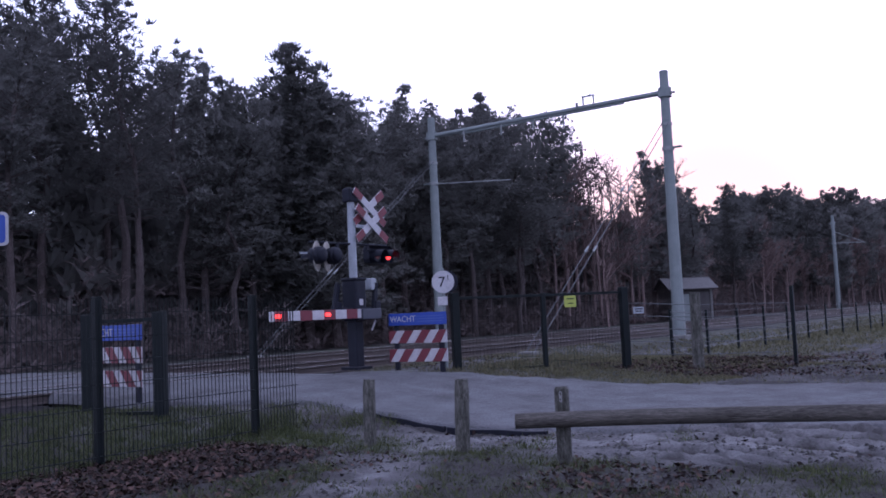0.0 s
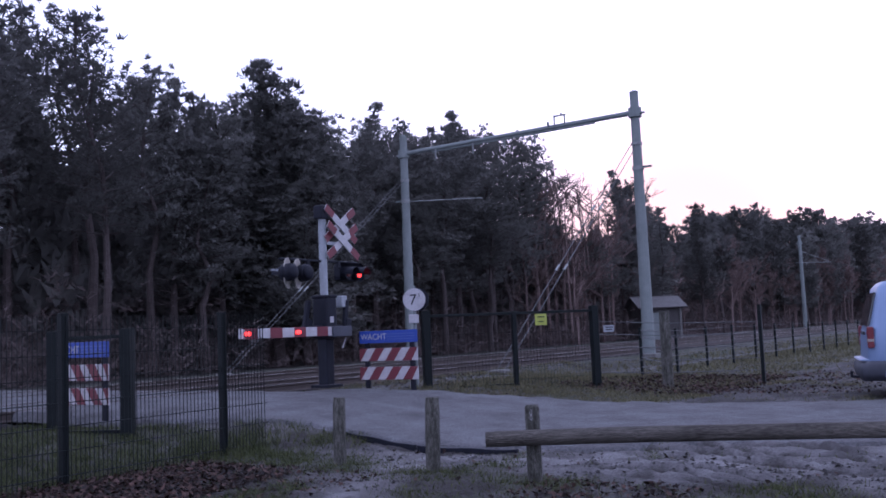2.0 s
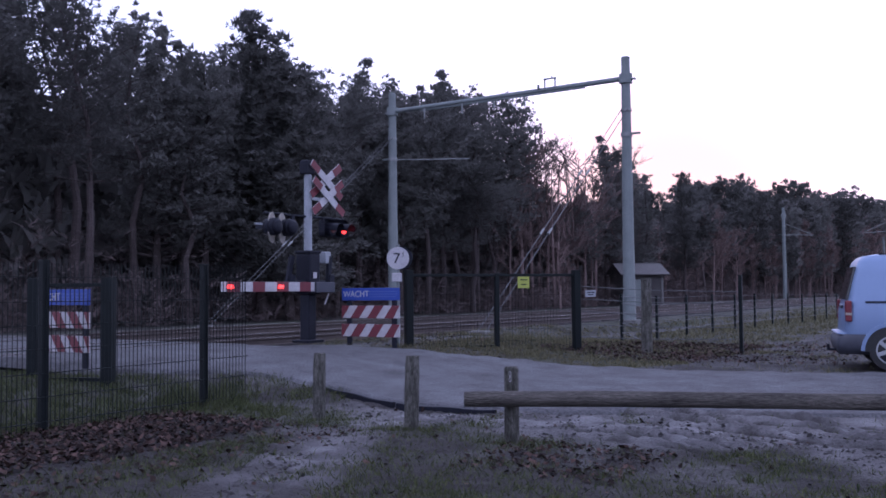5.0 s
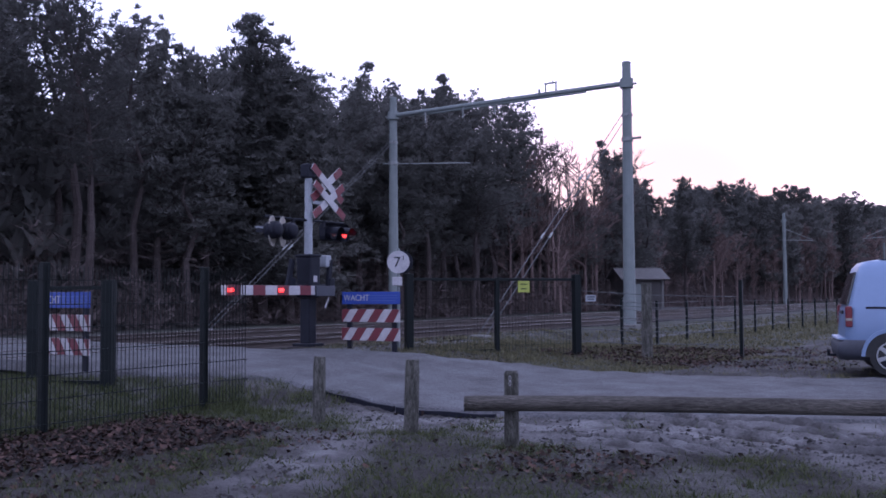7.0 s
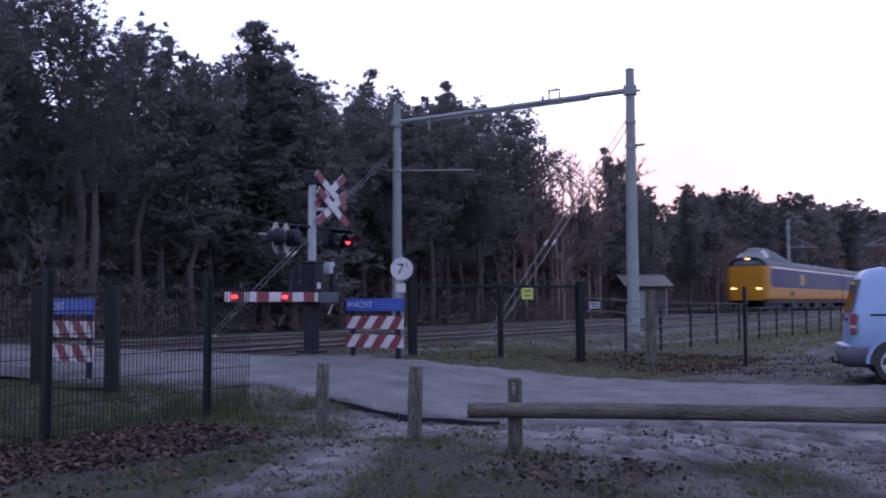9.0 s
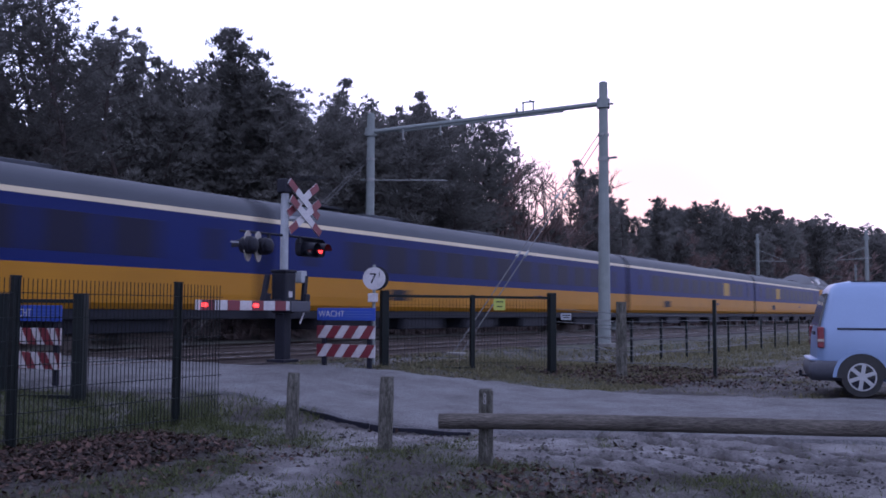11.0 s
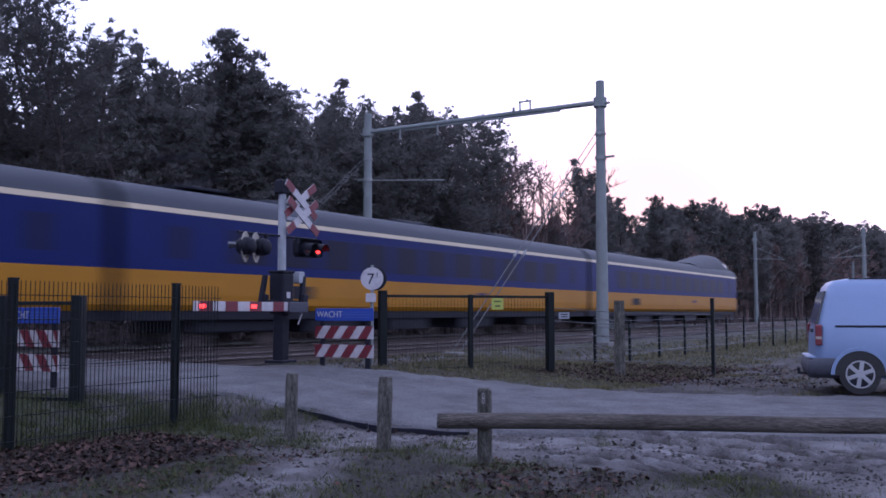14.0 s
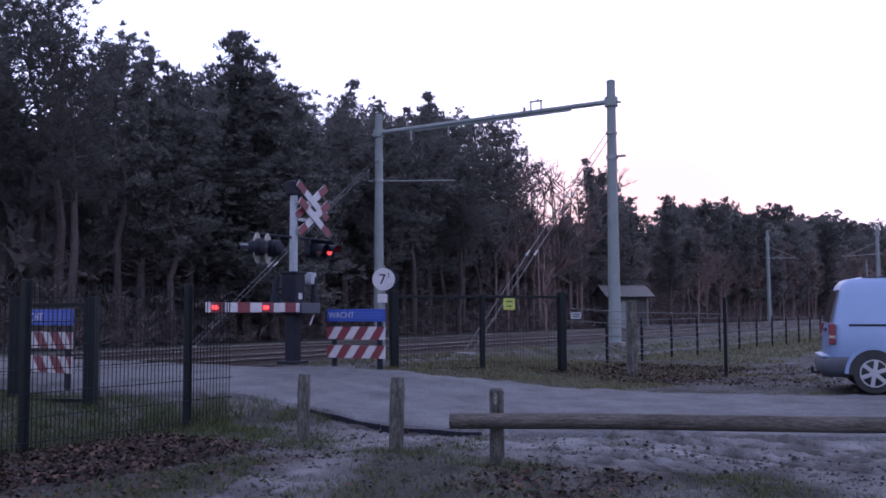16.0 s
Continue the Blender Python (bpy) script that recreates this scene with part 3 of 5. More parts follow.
def bare_meshes(seed, height, limbs=15, thick=0.05):
    """A leafless tree of forking limbs."""
    rng = random.Random(seed)
    trunk, twigs = Soup(), Soup()
    trunk.tube([Vector((0, 0, 0)), Vector((rng.uniform(-0.2, 0.2), rng.uniform(-0.2, 0.2), height * 0.5)), Vector((rng.uniform(-0.4, 0.4), rng.uniform(-0.4, 0.4), height * 0.85))], [0.13, 0.08, 0.03], 7)

    def grow(p, d, length, r, depth):
        q = p + d * length
        twigs.limb(p, q, r, r * 0.65)
        if depth:
            for k in range(rng.randint(2, 4)):
                e = (d + Vector((rng.gauss(0, 0.5), rng.gauss(0, 0.5), rng.gauss(0.25, 0.3)))).normalized()
                grow(p.lerp(q, rng.uniform(0.4, 1.0)), e, length * rng.uniform(0.5, 0.8), r * 0.6, depth - 1)

    for k in range(limbs):
        z = height * rng.uniform(0.2, 0.85)
        a = rng.uniform(0, 6.28)
        grow(Vector((0, 0, z)), Vector((math.cos(a), math.sin(a), rng.uniform(0.5, 1.4))).normalized(), rng.uniform(0.8, 1.7), thick, 3)
    return trunk.make("trunk", M["twig"]), twigs.make("branchwork", M["twig"])


def plant(name, meshes, label, category, m, group):
    ob = thing(name, label, category, m, group)
    for me in meshes:
        p = new(me.name.split(".")[0], me)
        p.parent = ob
    return ob


ROUND = lambda f: 0.35 + 0.75 * math.sin(math.pi * min(1, 0.25 + 0.75 * f)) ** 0.8
CONE = lambda f: 1.08 - 0.95 * f
FLAT = lambda f: 0.55 + 0.5 * f * (1.25 - f) * 2
BROAD = lambda f: max(0.12, 1.05 * math.cos(f * 1.45) ** 0.7)
PEAK = lambda f: 0.07 + 0.95 * (1 - f) ** 0.8
SPIKE = lambda f: 1.0 - 0.93 * f ** 0.8
P_LABEL = "Scots pine with bare lower trunk and dark needles"
SPEC = [
    (1, 13.5, 0.42, 2.3, ROUND, 12, 28, P_LABEL),
    (2, 14.5, 0.50, 2.1, FLAT, 12, 26, P_LABEL),
    (3, 12.5, 0.35, 2.6, BROAD, 13, 32, "broad dark pine with dense needle crown"),
    (4, 13.0, 0.30, 2.0, CONE, 12, 32, "pointed dark conifer with layered limbs"),
    (5, 15.0, 0.48, 2.2, ROUND, 6, 21, "tall open-crowned pine with gaps between limbs"),
    (6, 15.0, 0.60, 2.0, FLAT, 6, 16, "tall open-crowned pine with gaps between limbs"),
]
KINDS = [(pine_meshes(sd, h, c, w, sh, tufts=tf + 5, whorls=wh, size=0.25, needles=10), lb, h) for sd, h, c, w, sh, tf, wh, lb in SPEC]
GREAT = pine_meshes(71, 13.0, 0.10, 3.3, PEAK, tufts=24, whorls=44, size=0.27, needles=10)
SPIRE = pine_meshes(72, 13.0, 0.25, 2.2, SPIKE, tufts=14, whorls=34, size=0.26, needles=9)
COARSE = [(pine_meshes(sd + 50, h, c, w, sh, tufts=max(4, tf // 2), whorls=wh * 3 // 4, size=0.46, needles=7, wide=1.7), lb, h) for sd, h, c, w, sh, tf, wh, lb in SPEC]
FAR_KINDS = [(pine_meshes(20 + i, 14.0 + i * 0.6, 0.22, 2.6, sh, tufts=12, whorls=24, size=0.42, needles=8, wide=1.5), 14.0 + i * 0.6) for i, sh in enumerate((ROUND, FLAT, BROAD))]
BARE = [bare_meshes(30 + i, 11.0 + i) for i in range(3)]
FAR_BARE = [bare_meshes(36 + i, 12.0, 26, 0.085) for i in range(2)]
YOUNG_FAR = [pine_meshes(60 + i, 7.0, 0.03, 2.2, CONE, tufts=3, whorls=12, size=0.9, needles=6, wide=2.2) for i in range(2)]
YOUNG = [pine_meshes(40 + i, 7.0, 0.04, 1.9, CONE, tufts=5, whorls=20, size=0.6, needles=7, wide=1.8) for i in range(2)]


# elevation of the wood's skyline by bearing from the track (degrees, tangent)
SKYLINE = [(5, 0.070), (7.5, 0.083), (8.6, 0.087), (10.9, 0.094), (12.4, 0.102), (14.2, 0.099), (16.1, 0.114), (18.1, 0.120), (19.9, 0.106), (21.2, 0.118), (22.4, 0.150),
           (23.2, 0.166), (25.2, 0.161), (26.4, 0.177), (27.2, 0.196), (29.3, 0.205), (31, 0.206), (32.7, 0.226), (34.1, 0.214), (35.5, 0.209), (36.1, 0.220), (37.5, 0.236), (38.9, 0.228),
           (40.4, 0.236), (41.6, 0.250), (42.9, 0.270), (44.3, 0.270), (45.4, 0.236), (46.4, 0.246), (47.8, 0.258), (49.3, 0.274), (50.4, 0.280), (51.2, 0.305), (53, 0.325), (57, 0.35), (60, 0.37), (70, 0.40)]


def tall(x, y):
    """Height that reaches the skyline at a place."""
    b = math.degrees(math.atan2(y, x))
    return EYE * 0.5 + 0.98 * math.hypot(x, y) * float(np.interp(b, [p[0] for p in SKYLINE], [p[1] for p in SKYLINE]))


def tree_pose(x, y, h, mesh_h, rng):
    s = h / mesh_h
    w = min(1.15, max(0.7, s * rng.uniform(0.95, 1.1)))
    return pose(x, y, gz(x, y) - 0.05, 0, 0, rng.uniform(0, 360)) @ Matrix.Diagonal((w, w, s, 1))


def forest():
    rng = random.Random(11)
    # rows of the wood, front to back: y, step, x from, x to, share of the skyline's height
    for row, (y0, step, x0, x1, f0, f1) in enumerate(((25.3, 3.3, 8, 96, 0.62, 1.0), (29.5, 3.0, 10, 100, 0.75, 1.02), (34.0, 3.2, 13, 110, 0.72, 0.97), (39.5, 3.4, 18, 125, 0.65, 0.85))):
        x = x0
        while x < x1:
            xx, yy = x + rng.uniform(-1.1, 1.1), y0 + rng.uniform(-1.5, 1.5)
            x += step
            bearing = math.degrees(math.atan2(yy, xx))
            k = rng.choice((0, 0, 1, 1, 2, 3, 4))
            if bearing > 47.5:
                k = rng.choice((4, 4, 1, 0))
                if rng.random() < (0.22 if row < 2 else 0.45):
                    continue
            share = 1.0
            if 22.0 < bearing < 31.0:
                if row < 2:
                    if rng.random() < 0.35:
                        continue
                    k = rng.choice((4, 5, 1))
                    if 23.4 < bearing < 27.8:
                        share = 0.62
                else:
                    share = 0.55
            meshes, label, mh = (KINDS if row < 2 and xx < 75 else COARSE)[k]
            plant("pine_tree", meshes, label, "tree", tree_pose(xx, yy, tall(xx, yy) * share * rng.uniform(f0, f1), mh, rng), "pines of the wood")
    # single trees that stand out of the skyline
    for bearing, r, k, f in ((39.0, 41, 0, 1.0), (35.5, 44, 1, 1.0), (30.5, 50, 0, 1.0), (46.6, 36, 0, 1.0), (31.8, 52, 1, 0.98), (28.6, 56, 0, 1.0), (40.6, 40, 0, 0.98), (50.5, 35, 4, 1.05), (54, 33, 4, 1.05), (27.4, 60, 4, 1.02), (29.6, 55, 4, 1.02)):
        xx, yy = r * math.cos(radians(bearing)), r * math.sin(radians(bearing))
        meshes, label, mh = KINDS[k]
        plant("pine_tree", meshes, label, "tree", tree_pose(xx, yy, tall(xx, yy) * f, mh, rng), "pines of the wood")
    for bearing, r, f in ((37.5, 45, 1.08), (32.6, 48, 1.08), (22.9, 66, 1.04), (47.9, 37, 1.04), (49.3, 36, 1.04), (44.9, 41, 0.95), (35.9, 46, 1.02), (34.2, 47, 1.0)):
        xx, yy = r * math.cos(radians(bearing)), r * math.sin(radians(bearing))
        plant("pine_tree", SPIRE, "pointed dark conifer with upswept limbs", "tree", tree_pose(xx, yy, tall(xx, yy) * f, 13.0, rng), "pines of the wood")
    for bearing, r, h, w in ((43.3, 38, 11.9, 1.2), (41.7, 37.2, 10.2, 1.0), (44.6, 39.5, 10.0, 0.7)):
        xx, yy = r * math.cos(radians(bearing)), r * math.sin(radians(bearing))
        plant("pine_tree", GREAT, "great broad dark pine towering over its neighbours", "tree", pose(xx, yy, gz(xx, yy) - 0.05, 0, 0, 40 * w) @ Matrix.Diagonal((w, w, h / 13.0, 1)), "pines of the wood")
    # a dense belt behind the front rows
    for y0, step, f0, f1 in ((36.5, 2.4, 0.70, 0.93), (42.0, 2.6, 0.70, 0.90)):
        x = y0 / math.tan(radians(51.0))
        while x < y0 / math.tan(radians(31.5)):
            yy = y0 + rng.uniform(-1.2, 1.2)
            i = rng.randrange(4)
            plant("pine_tree", COARSE[i][0], COARSE[i][1], "tree", tree_pose(x, yy, tall(x, yy) * rng.uniform(f0, f1), COARSE[i][2], rng), "pines of the wood")
            x += step * rng.uniform(0.8, 1.2)
    for y0, step, x0, x1, f0, f1 in ((25, 6.5, 98, 330, 0.8, 1.04), (30, 4.0, 100, 380, 0.8, 1.02), (37, 4.5, 112, 430, 0.75, 0.98)):
        x = x0
        while x < x1:
            xx, yy = x + rng.uniform(-1.4, 1.4), y0 + rng.uniform(-1.5, 1.5)
            x += step * (1 + (x - x0) / 300)
            i = rng.randrange(3)
            plant("pine_tree", FAR_KINDS[i][0], "distant dark pine in the woodland edge", "tree", tree_pose(xx, yy, tall(xx, yy) * rng.uniform(f0, f1), FAR_KINDS[i][1], rng), "pines of the wood")
    # young conifers that close the wood behind its trunks
    for y0, x0, x1, step in ((44, 18, 110, 2.2), (48, 20, 70, 2.2), (31.5, 17, 100, 3.2), (37, 17, 60, 2.6)):
        x = x0
        while x < x1:
            yy = y0 + rng.uniform(-1.6, 1.6)
            plant("young_conifer", YOUNG[rng.randrange(2)], "young dark conifer branched down to the ground", "tree", tree_pose(x, yy, min(rng.uniform(6.0, 10.0), 0.66 * tall(x, yy)), 7.0, rng), "young conifers between the trunks")
            x += step * rng.uniform(0.7, 1.3)
    for y0 in (32, 40):
        x = 96.0
        while x < 330:
            plant("young_conifer", YOUNG_FAR[rng.randrange(2)], "young dark conifer branched down to the ground", "tree", tree_pose(x, y0 + rng.uniform(-1.5, 1.5), rng.uniform(5.5, 7.5), 7.0, rng), "young conifers between the trunks")
            x += rng.uniform(3.0, 5.0)
    for bearing, r, s in ((27.9, 57, 1), (27.2, 58, 1), (26.4, 59, 1), (25.5, 60, 1), (24.8, 62, 1), (24.1, 62, 1), (23.5, 64, 1), (26.8, 60, 0.80), (25.9, 58, 0.85), (25.2, 62, 0.9), (27.6, 60, 0.85), (24.5, 63, 0.75), (22.2, 70, 0.7), (10.5, 140, 1.0), (9.2, 160, 1.05), (9.8, 150, 1.0)):
        xx, yy = r * math.cos(radians(bearing)), r * math.sin(radians(bearing))
        h = tall(xx, yy) * rng.uniform(1.05, 1.22)
        plant("bare_tree", rng.choice(BARE), "leafless deciduous tree with fine upright twigs", "tree", pose(xx, yy, 0.1, 0, 0, rng.uniform(0, 360)) @ Matrix.Diagonal((h / 13, h / 13, h / 13, 1)), "bare trees of the wood")
    # leafless wood along the far edge; added brown twigs partly imitate sunset glare
    x = 48.0
    while x < 330:
        yy = 24.0 + rng.uniform(-0.6, 3.5)
        h = tall(x, yy) * rng.uniform(0.55, 0.9)
        plant("bare_tree", rng.choice(FAR_BARE if x > 80 else BARE), "leafless deciduous tree with fine upright twigs", "tree", pose(x, yy, 0.1, 0, 0, rng.uniform(0, 360)) @ Matrix.Diagonal((h / 12, h / 12, h / 13, 1)), "bare trees of the wood")
        x += rng.uniform(1.1, 2.3) * (1 + (x - 48) / 200)


forest()


def undergrowth():
    """Leafless and evergreen scrub between the trunks."""
    rng = random.Random(5)
    so = Soup()
    for k in range(21000):
        x = rng.uniform(12, 100) if k < 17000 else rng.uniform(100, 330)
        y = rng.uniform(23.4, 26.5) + (rng.random() ** 1.5) * 14
        h = rng.uniform(0.2, 1.0) * (4.6 if k % 3 else 2.2) * (1 if y > 25.5 else 0.55)
        so.tuft(Vector((x, y, 0.2 + h * rng.random())), 9, rng.uniform(0.3, 0.75) if k < 17000 else rng.uniform(0.6, 1.2), rng, 1.5, 0.20)
    ob = new("undergrowth", so.make("undergrowth", M["shrub"]))
    tagged(ob, "dense brown leafless scrub under the pines", "undergrowth", kind="stuff")


undergrowth()


# ---------------------------------------------------------------- barriers, fences and posts at the crossing
def wood_post(x, y, h, r, lean, label):
    ob = thing("wooden_post", label, "post", pose(x, y, gz(x, y) - 0.12, lean[0], lean[1], random.uniform(0, 90)), group="wooden posts beside the road")
    bm = bmesh.new()
    rng = random.Random(int(x * 100 + y * 10))
    n, rings = 14, 9
    vs = []
    for i in range(rings):
        z = (h + 0.12) * i / (rings - 1)
        k = 1 - (0.10 if i == rings - 1 else 0)
        vs.append([bm.verts.new((r * k * math.cos(2 * math.pi * j / n) * (1 + rng.uniform(-0.03, 0.03)), r * k * math.sin(2 * math.pi * j / n) * (1 + rng.uniform(-0.03, 0.03)), z + (rng.uniform(-0.012, 0.006) if i == rings - 1 else 0))) for j in range(n)])
    for i in range(rings - 1):
        for j in range(n):
            bm.faces.new((vs[i][j], vs[i][(j + 1) % n], vs[i + 1][(j + 1) % n], vs[i + 1][j]))
    bm.faces.new(vs[-1])
    part("shaft", bm, M["wood"], ob)
    return ob


wood_post(7.68, 6.46, 0.70, 0.066, (1.0, 0), "weathered round wooden post standing in a grass tuft")
wood_post(7.51, 5.18, 0.70, 0.070, (0, -2.5), "weathered round wooden post leaning beside a trodden path")


def log_barrier():
    a, b = Vector((7.07, 4.31, 0.405)), Vector((9.5, -0.66, 0.40))
    ob = thing("log_barrier", "long weathered round log fixed across low wooden posts", "barrier", pose(a.x, a.y, 0), "")
    d = b - a
    ang = math.degrees(math.atan2(d.y, d.x))
    bm = bmesh.new()
    rng = random.Random(8)
    n, rings, L = 18, 44, d.length
    vs = []
    for i in range(rings):
        x = L * i / (rings - 1)
        k = 0.94 if i == 0 else 1.0
        dz = 0.008 * math.sin(x * 1.3)
        vs.append([bm.verts.new((x, 0.068 * k * math.cos(2 * math.pi * j / n) * rng.uniform(0.98, 1.02), dz + 0.068 * k * math.sin(2 * math.pi * j / n) * rng.uniform(0.98, 1.02))) for j in range(n)])
    for i in range(rings - 1):
        for j in range(n):
            bm.faces.new((vs[i][j], vs[i + 1][j], vs[i + 1][(j + 1) % n], vs[i][(j + 1) % n]))
    bm.faces.new(vs[0][::-1])
    bm.faces.new(vs[-1])
    lg = part("log", clean(bm), M["log"], ob, smooth=True)
    lg.matrix_basis = pose(0, 0, a.z, 0, 0, ang)
    for px, py in ((7.35, 4.0), (8.95, 0.75)):
        z0 = gz(px, py)
        p = part("support_post", tube((px - a.x, py - a.y, z0 - 0.1), (px - a.x, py - a.y, 0.66 + z0 * 0.3), 0.066, 0.063, 16), M["wood"], ob, "upright round post carrying the log")
        part("top_bevel", tube((px - a.x, py - a.y, 0.66 + z0 * 0.3), (px - a.x, py - a.y, 0.68 + z0 * 0.3), 0.063, 0.050, 16), M["wood"], p)
    # pale scratched mark on the post
    bm = bmesh.new()
    for k in range(2):
        for j in range(10):
            a1 = 2 * math.pi * j / 10
            add_box(bm, (0.004, 0.003, 0.013), pose(0.009 * math.cos(a1), 0, 0.575 + 0.044 * k + 0.021 * math.sin(a1), 0, -math.degrees(math.atan2(0.009 * -math.sin(a1), 0.021 * math.cos(a1))) * -1, 0))
    mk = part("painted_mark", bm, M["white"], ob, "pale hand-painted mark")
    mk.matrix_basis = Matrix.Translation((7.35 - a.x, 4.0 - a.y, 0)) @ pose(0, 0, 0, 0, 0, -61) @ Matrix.Translation((-0.012, -0.0665, 0))
    return ob


log_barrier()


def wire_mesh(width, z0, z1, step, rails, r=0.0035):
    """Welded wire panel in the plane y = 0, from x = 0."""
    bm = bmesh.new()
    n = int(width / step)
    for i in range(n + 1):
        add_box(bm, (r * 2, r * 2, z1 - z0), pose(min(i * step, width), 0, (z0 + z1) / 2))
    for z in rails:
        add_box(bm, (width, r * 2.4, r * 2.6), pose(width / 2, -0.008, z))
        add_box(bm, (width, r * 2.4, r * 2.6), pose(width / 2, 0.008, z))
    return bm


def panel_fence():
    ob = thing("wire_fence", "dark green welded wire panel fence with square posts", "fence", pose(0, 8.28, 0))
    for x in (-0.1, 1.85, 3.8, 5.72, 7.80):
        p = part("post", box((0.075, 0.075, 1.80), pose(x, 0, 0.76), 0.006), M["green"], ob)
        part("cap", box((0.082, 0.082, 0.02), pose(x, 0, 1.668), 0.004), M["green"], p)
    for x, w in ((-0.1, 1.95), (1.85, 1.95), (3.8, 1.92), (5.72, 2.08), (7.80, 0.66)):
        p = part("wire_panel", wire_mesh(w, 0.0, 1.62, 0.052, (0.08, 0.32, 0.55, 0.78, 1.01, 1.24, 1.48), 0.003), M["green"], ob)
        p.matrix_basis = pose(x, -0.045, 0.03)
        p["kind"] = "stuff"
    return ob


panel_fence()


def steel_gate(name, label, pts, thick, top, sub):
    """Framed mesh gate along the posts pts; thick names the posts that are heavy."""
    ob = thing(name, label, "gate", pose(pts[0][0], pts[0][1], 0))
    ox, oy = pts[0]
    for i, (x, y) in enumerate(pts):
        s = 0.14 if i in thick else 0.085
        z0 = gz(x, y)
        h = top + (0.06 if i in thick else 0.0)
        ang = math.degrees(math.atan2(pts[-1][1] - oy, pts[-1][0] - ox))
        p = part("post", box((s, s, h - z0 + 0.15), pose(x - ox, y - oy, (h + z0 - 0.15) / 2, 0, 0, ang), 0.008), M["green"], ob)
    for (x0, y0), (x1, y1) in zip(pts, pts[1:]):
        L = math.hypot(x1 - x0, y1 - y0)
        ang = math.degrees(math.atan2(y1 - y0, x1 - x0))
        zb = min(gz(x0, y0), gz(x1, y1)) + 0.06
        base = pose(x0 - ox, y0 - oy, 0, 0, 0, ang)
        for z in (zb, top - 0.04):
            q = part("rail", box((L, 0.05, 0.05), base @ pose(L / 2, 0, z), 0.005), M["green"], ob)
        if sub:
            w = part("wire_panel", wire_mesh(L - 0.1, zb, top - 0.04, 0.07, np.linspace(zb + 0.2, top - 0.2, 6).tolist(), 0.0018), M["green"], ob)
            w.matrix_basis = base @ pose(0.05, 0, 0)
            w["kind"] = "stuff"
    return ob


G_RIGHT = [(14.4, 9.96), (15.86, 8.93), (17.31, 7.94)]
gate_r = steel_gate("mesh_gate", "dark green framed mesh gate beside the crossing", G_RIGHT, (0, 2), 1.68, True)
gate_l = steel_gate("swing_gate", "dark green tubular swing gate with heavy posts", [(7.66, 11.29), (8.06, 10.30)], (0, 1), 1.50, False)


def small_sign(name, label, material, centre, w, h, yaw, bars=()):
    ob = thing(name, label, "sign", pose(*centre, 0, 0, yaw))
    part("panel", box((w, 0.012, h), None, 0.003), material, ob)
    for z, ww in bars:
        part("text_bar", box((ww, 0.004, 0.02), pose(0, -0.008, z)), M["black"], ob, "dark line of unreadable text")
    return ob


small_sign("gate_sign", "small yellow-green notice hung on the gate mesh", M["yellow_sign"], (16.28, 8.57, 1.50), 0.25, 0.22, -35, ((0.05, 0.15), (-0.04, 0.12)))
small_sign("fence_sign", "small pale grey notice hung on the fence", M["grey"], (17.51, 7.72, 1.27), 0.24, 0.13, -35, ((0.025, 0.17), (-0.02, 0.14)))


def post_wire_fence():
    """Low field fence with wires between thin posts, along the railway."""
    ob = thing("field_fence", "low fence of thin dark posts and tensioned wires", "fence", pose(0, 0, 0))
    pts = [(17.31, 7.94), (18.62, 6.98), (20.30, 5.53)]
    run = [(21.6 + 2.35 * k, 8.72 - 0.022 * k) for k in range(24)]
    for i, (x, y) in enumerate(run):
        z0 = gz(x, y)
        part("post", box((0.065, 0.065, 1.32), pose(x, y, z0 + 0.52), 0.006), M["green"], ob)
    for (x0, y0), (x1, y1) in zip(run, run[1:]):
        for dz in (0.25, 0.48, 0.72, 0.95, 1.12):
            part("wire", tube((x0, y0 - 0.04, gz(x0, y0) + dz), (x1, y1 - 0.04, gz(x1, y1) + dz), 0.006, None, 5), M["wire"], ob)
    for (x0, y0), (x1, y1) in zip(pts, pts[1:]):
        for dz in (0.30, 0.55, 0.80, 1.05, 1.30):
            part("wire", tube((x0, y0, gz(x0, y0) + dz), (x1, y1, gz(x1, y1) + dz), 0.009, None, 5), M["wire"], ob)
    for (x0, y0), (x1, y1) in (((18.62, 6.98), run[0]),):
        for dz in (0.25, 0.48, 0.72, 0.95, 1.12):
            part("wire", tube((x0, y0, gz(x0, y0) + dz), (x1, y1, gz(x1, y1) + dz), 0.009, None, 5), M["wire"], ob)
    part("corner_post", tube((18.62, 6.98, gz(18.62, 6.98) - 0.1), (18.62, 6.98, gz(18.62, 6.98) + 1.55), 0.115, 0.105, 12), M["wood"], ob, "thick weathered wooden corner post")
    part("end_post", box((0.075, 0.075, 1.80), pose(20.30, 5.53, gz(20.30, 5.53) + 0.76), 0.006), M["green"], ob)
    return ob


post_wire_fence()


# ---------------------------------------------------------------- signs
def stripe_board(parent, w, h, z, lean):
    """White board with slanting red bars, each its own plate."""
    b = part("stripe_board", box((w, 0.02, h), pose(0, 0, z), 0.004), M["white"], parent, "white board with slanting red stripes")
    n = 4
    pitch = w / 3.4
    for k in range(-1, n):
        x0 = -w / 2 + pitch * (k + 0.52)
        bw = pitch * 0.52
        poly = [(x0, -h / 2), (x0 + bw, -h / 2), (x0 + bw + lean, h / 2), (x0 + lean, h / 2)]
        cut = []
        for x, zz in poly:
            cut.append((min(max(x, -w / 2), w / 2), zz))
        if abs(cut[0][0] - cut[1][0]) + abs(cut[2][0] - cut[3][0]) < 0.02:
            continue
        part("red_stripe", clean(plate(cut, pose(0, -0.0125, z), 0.004)), M["red"], b)
    return b


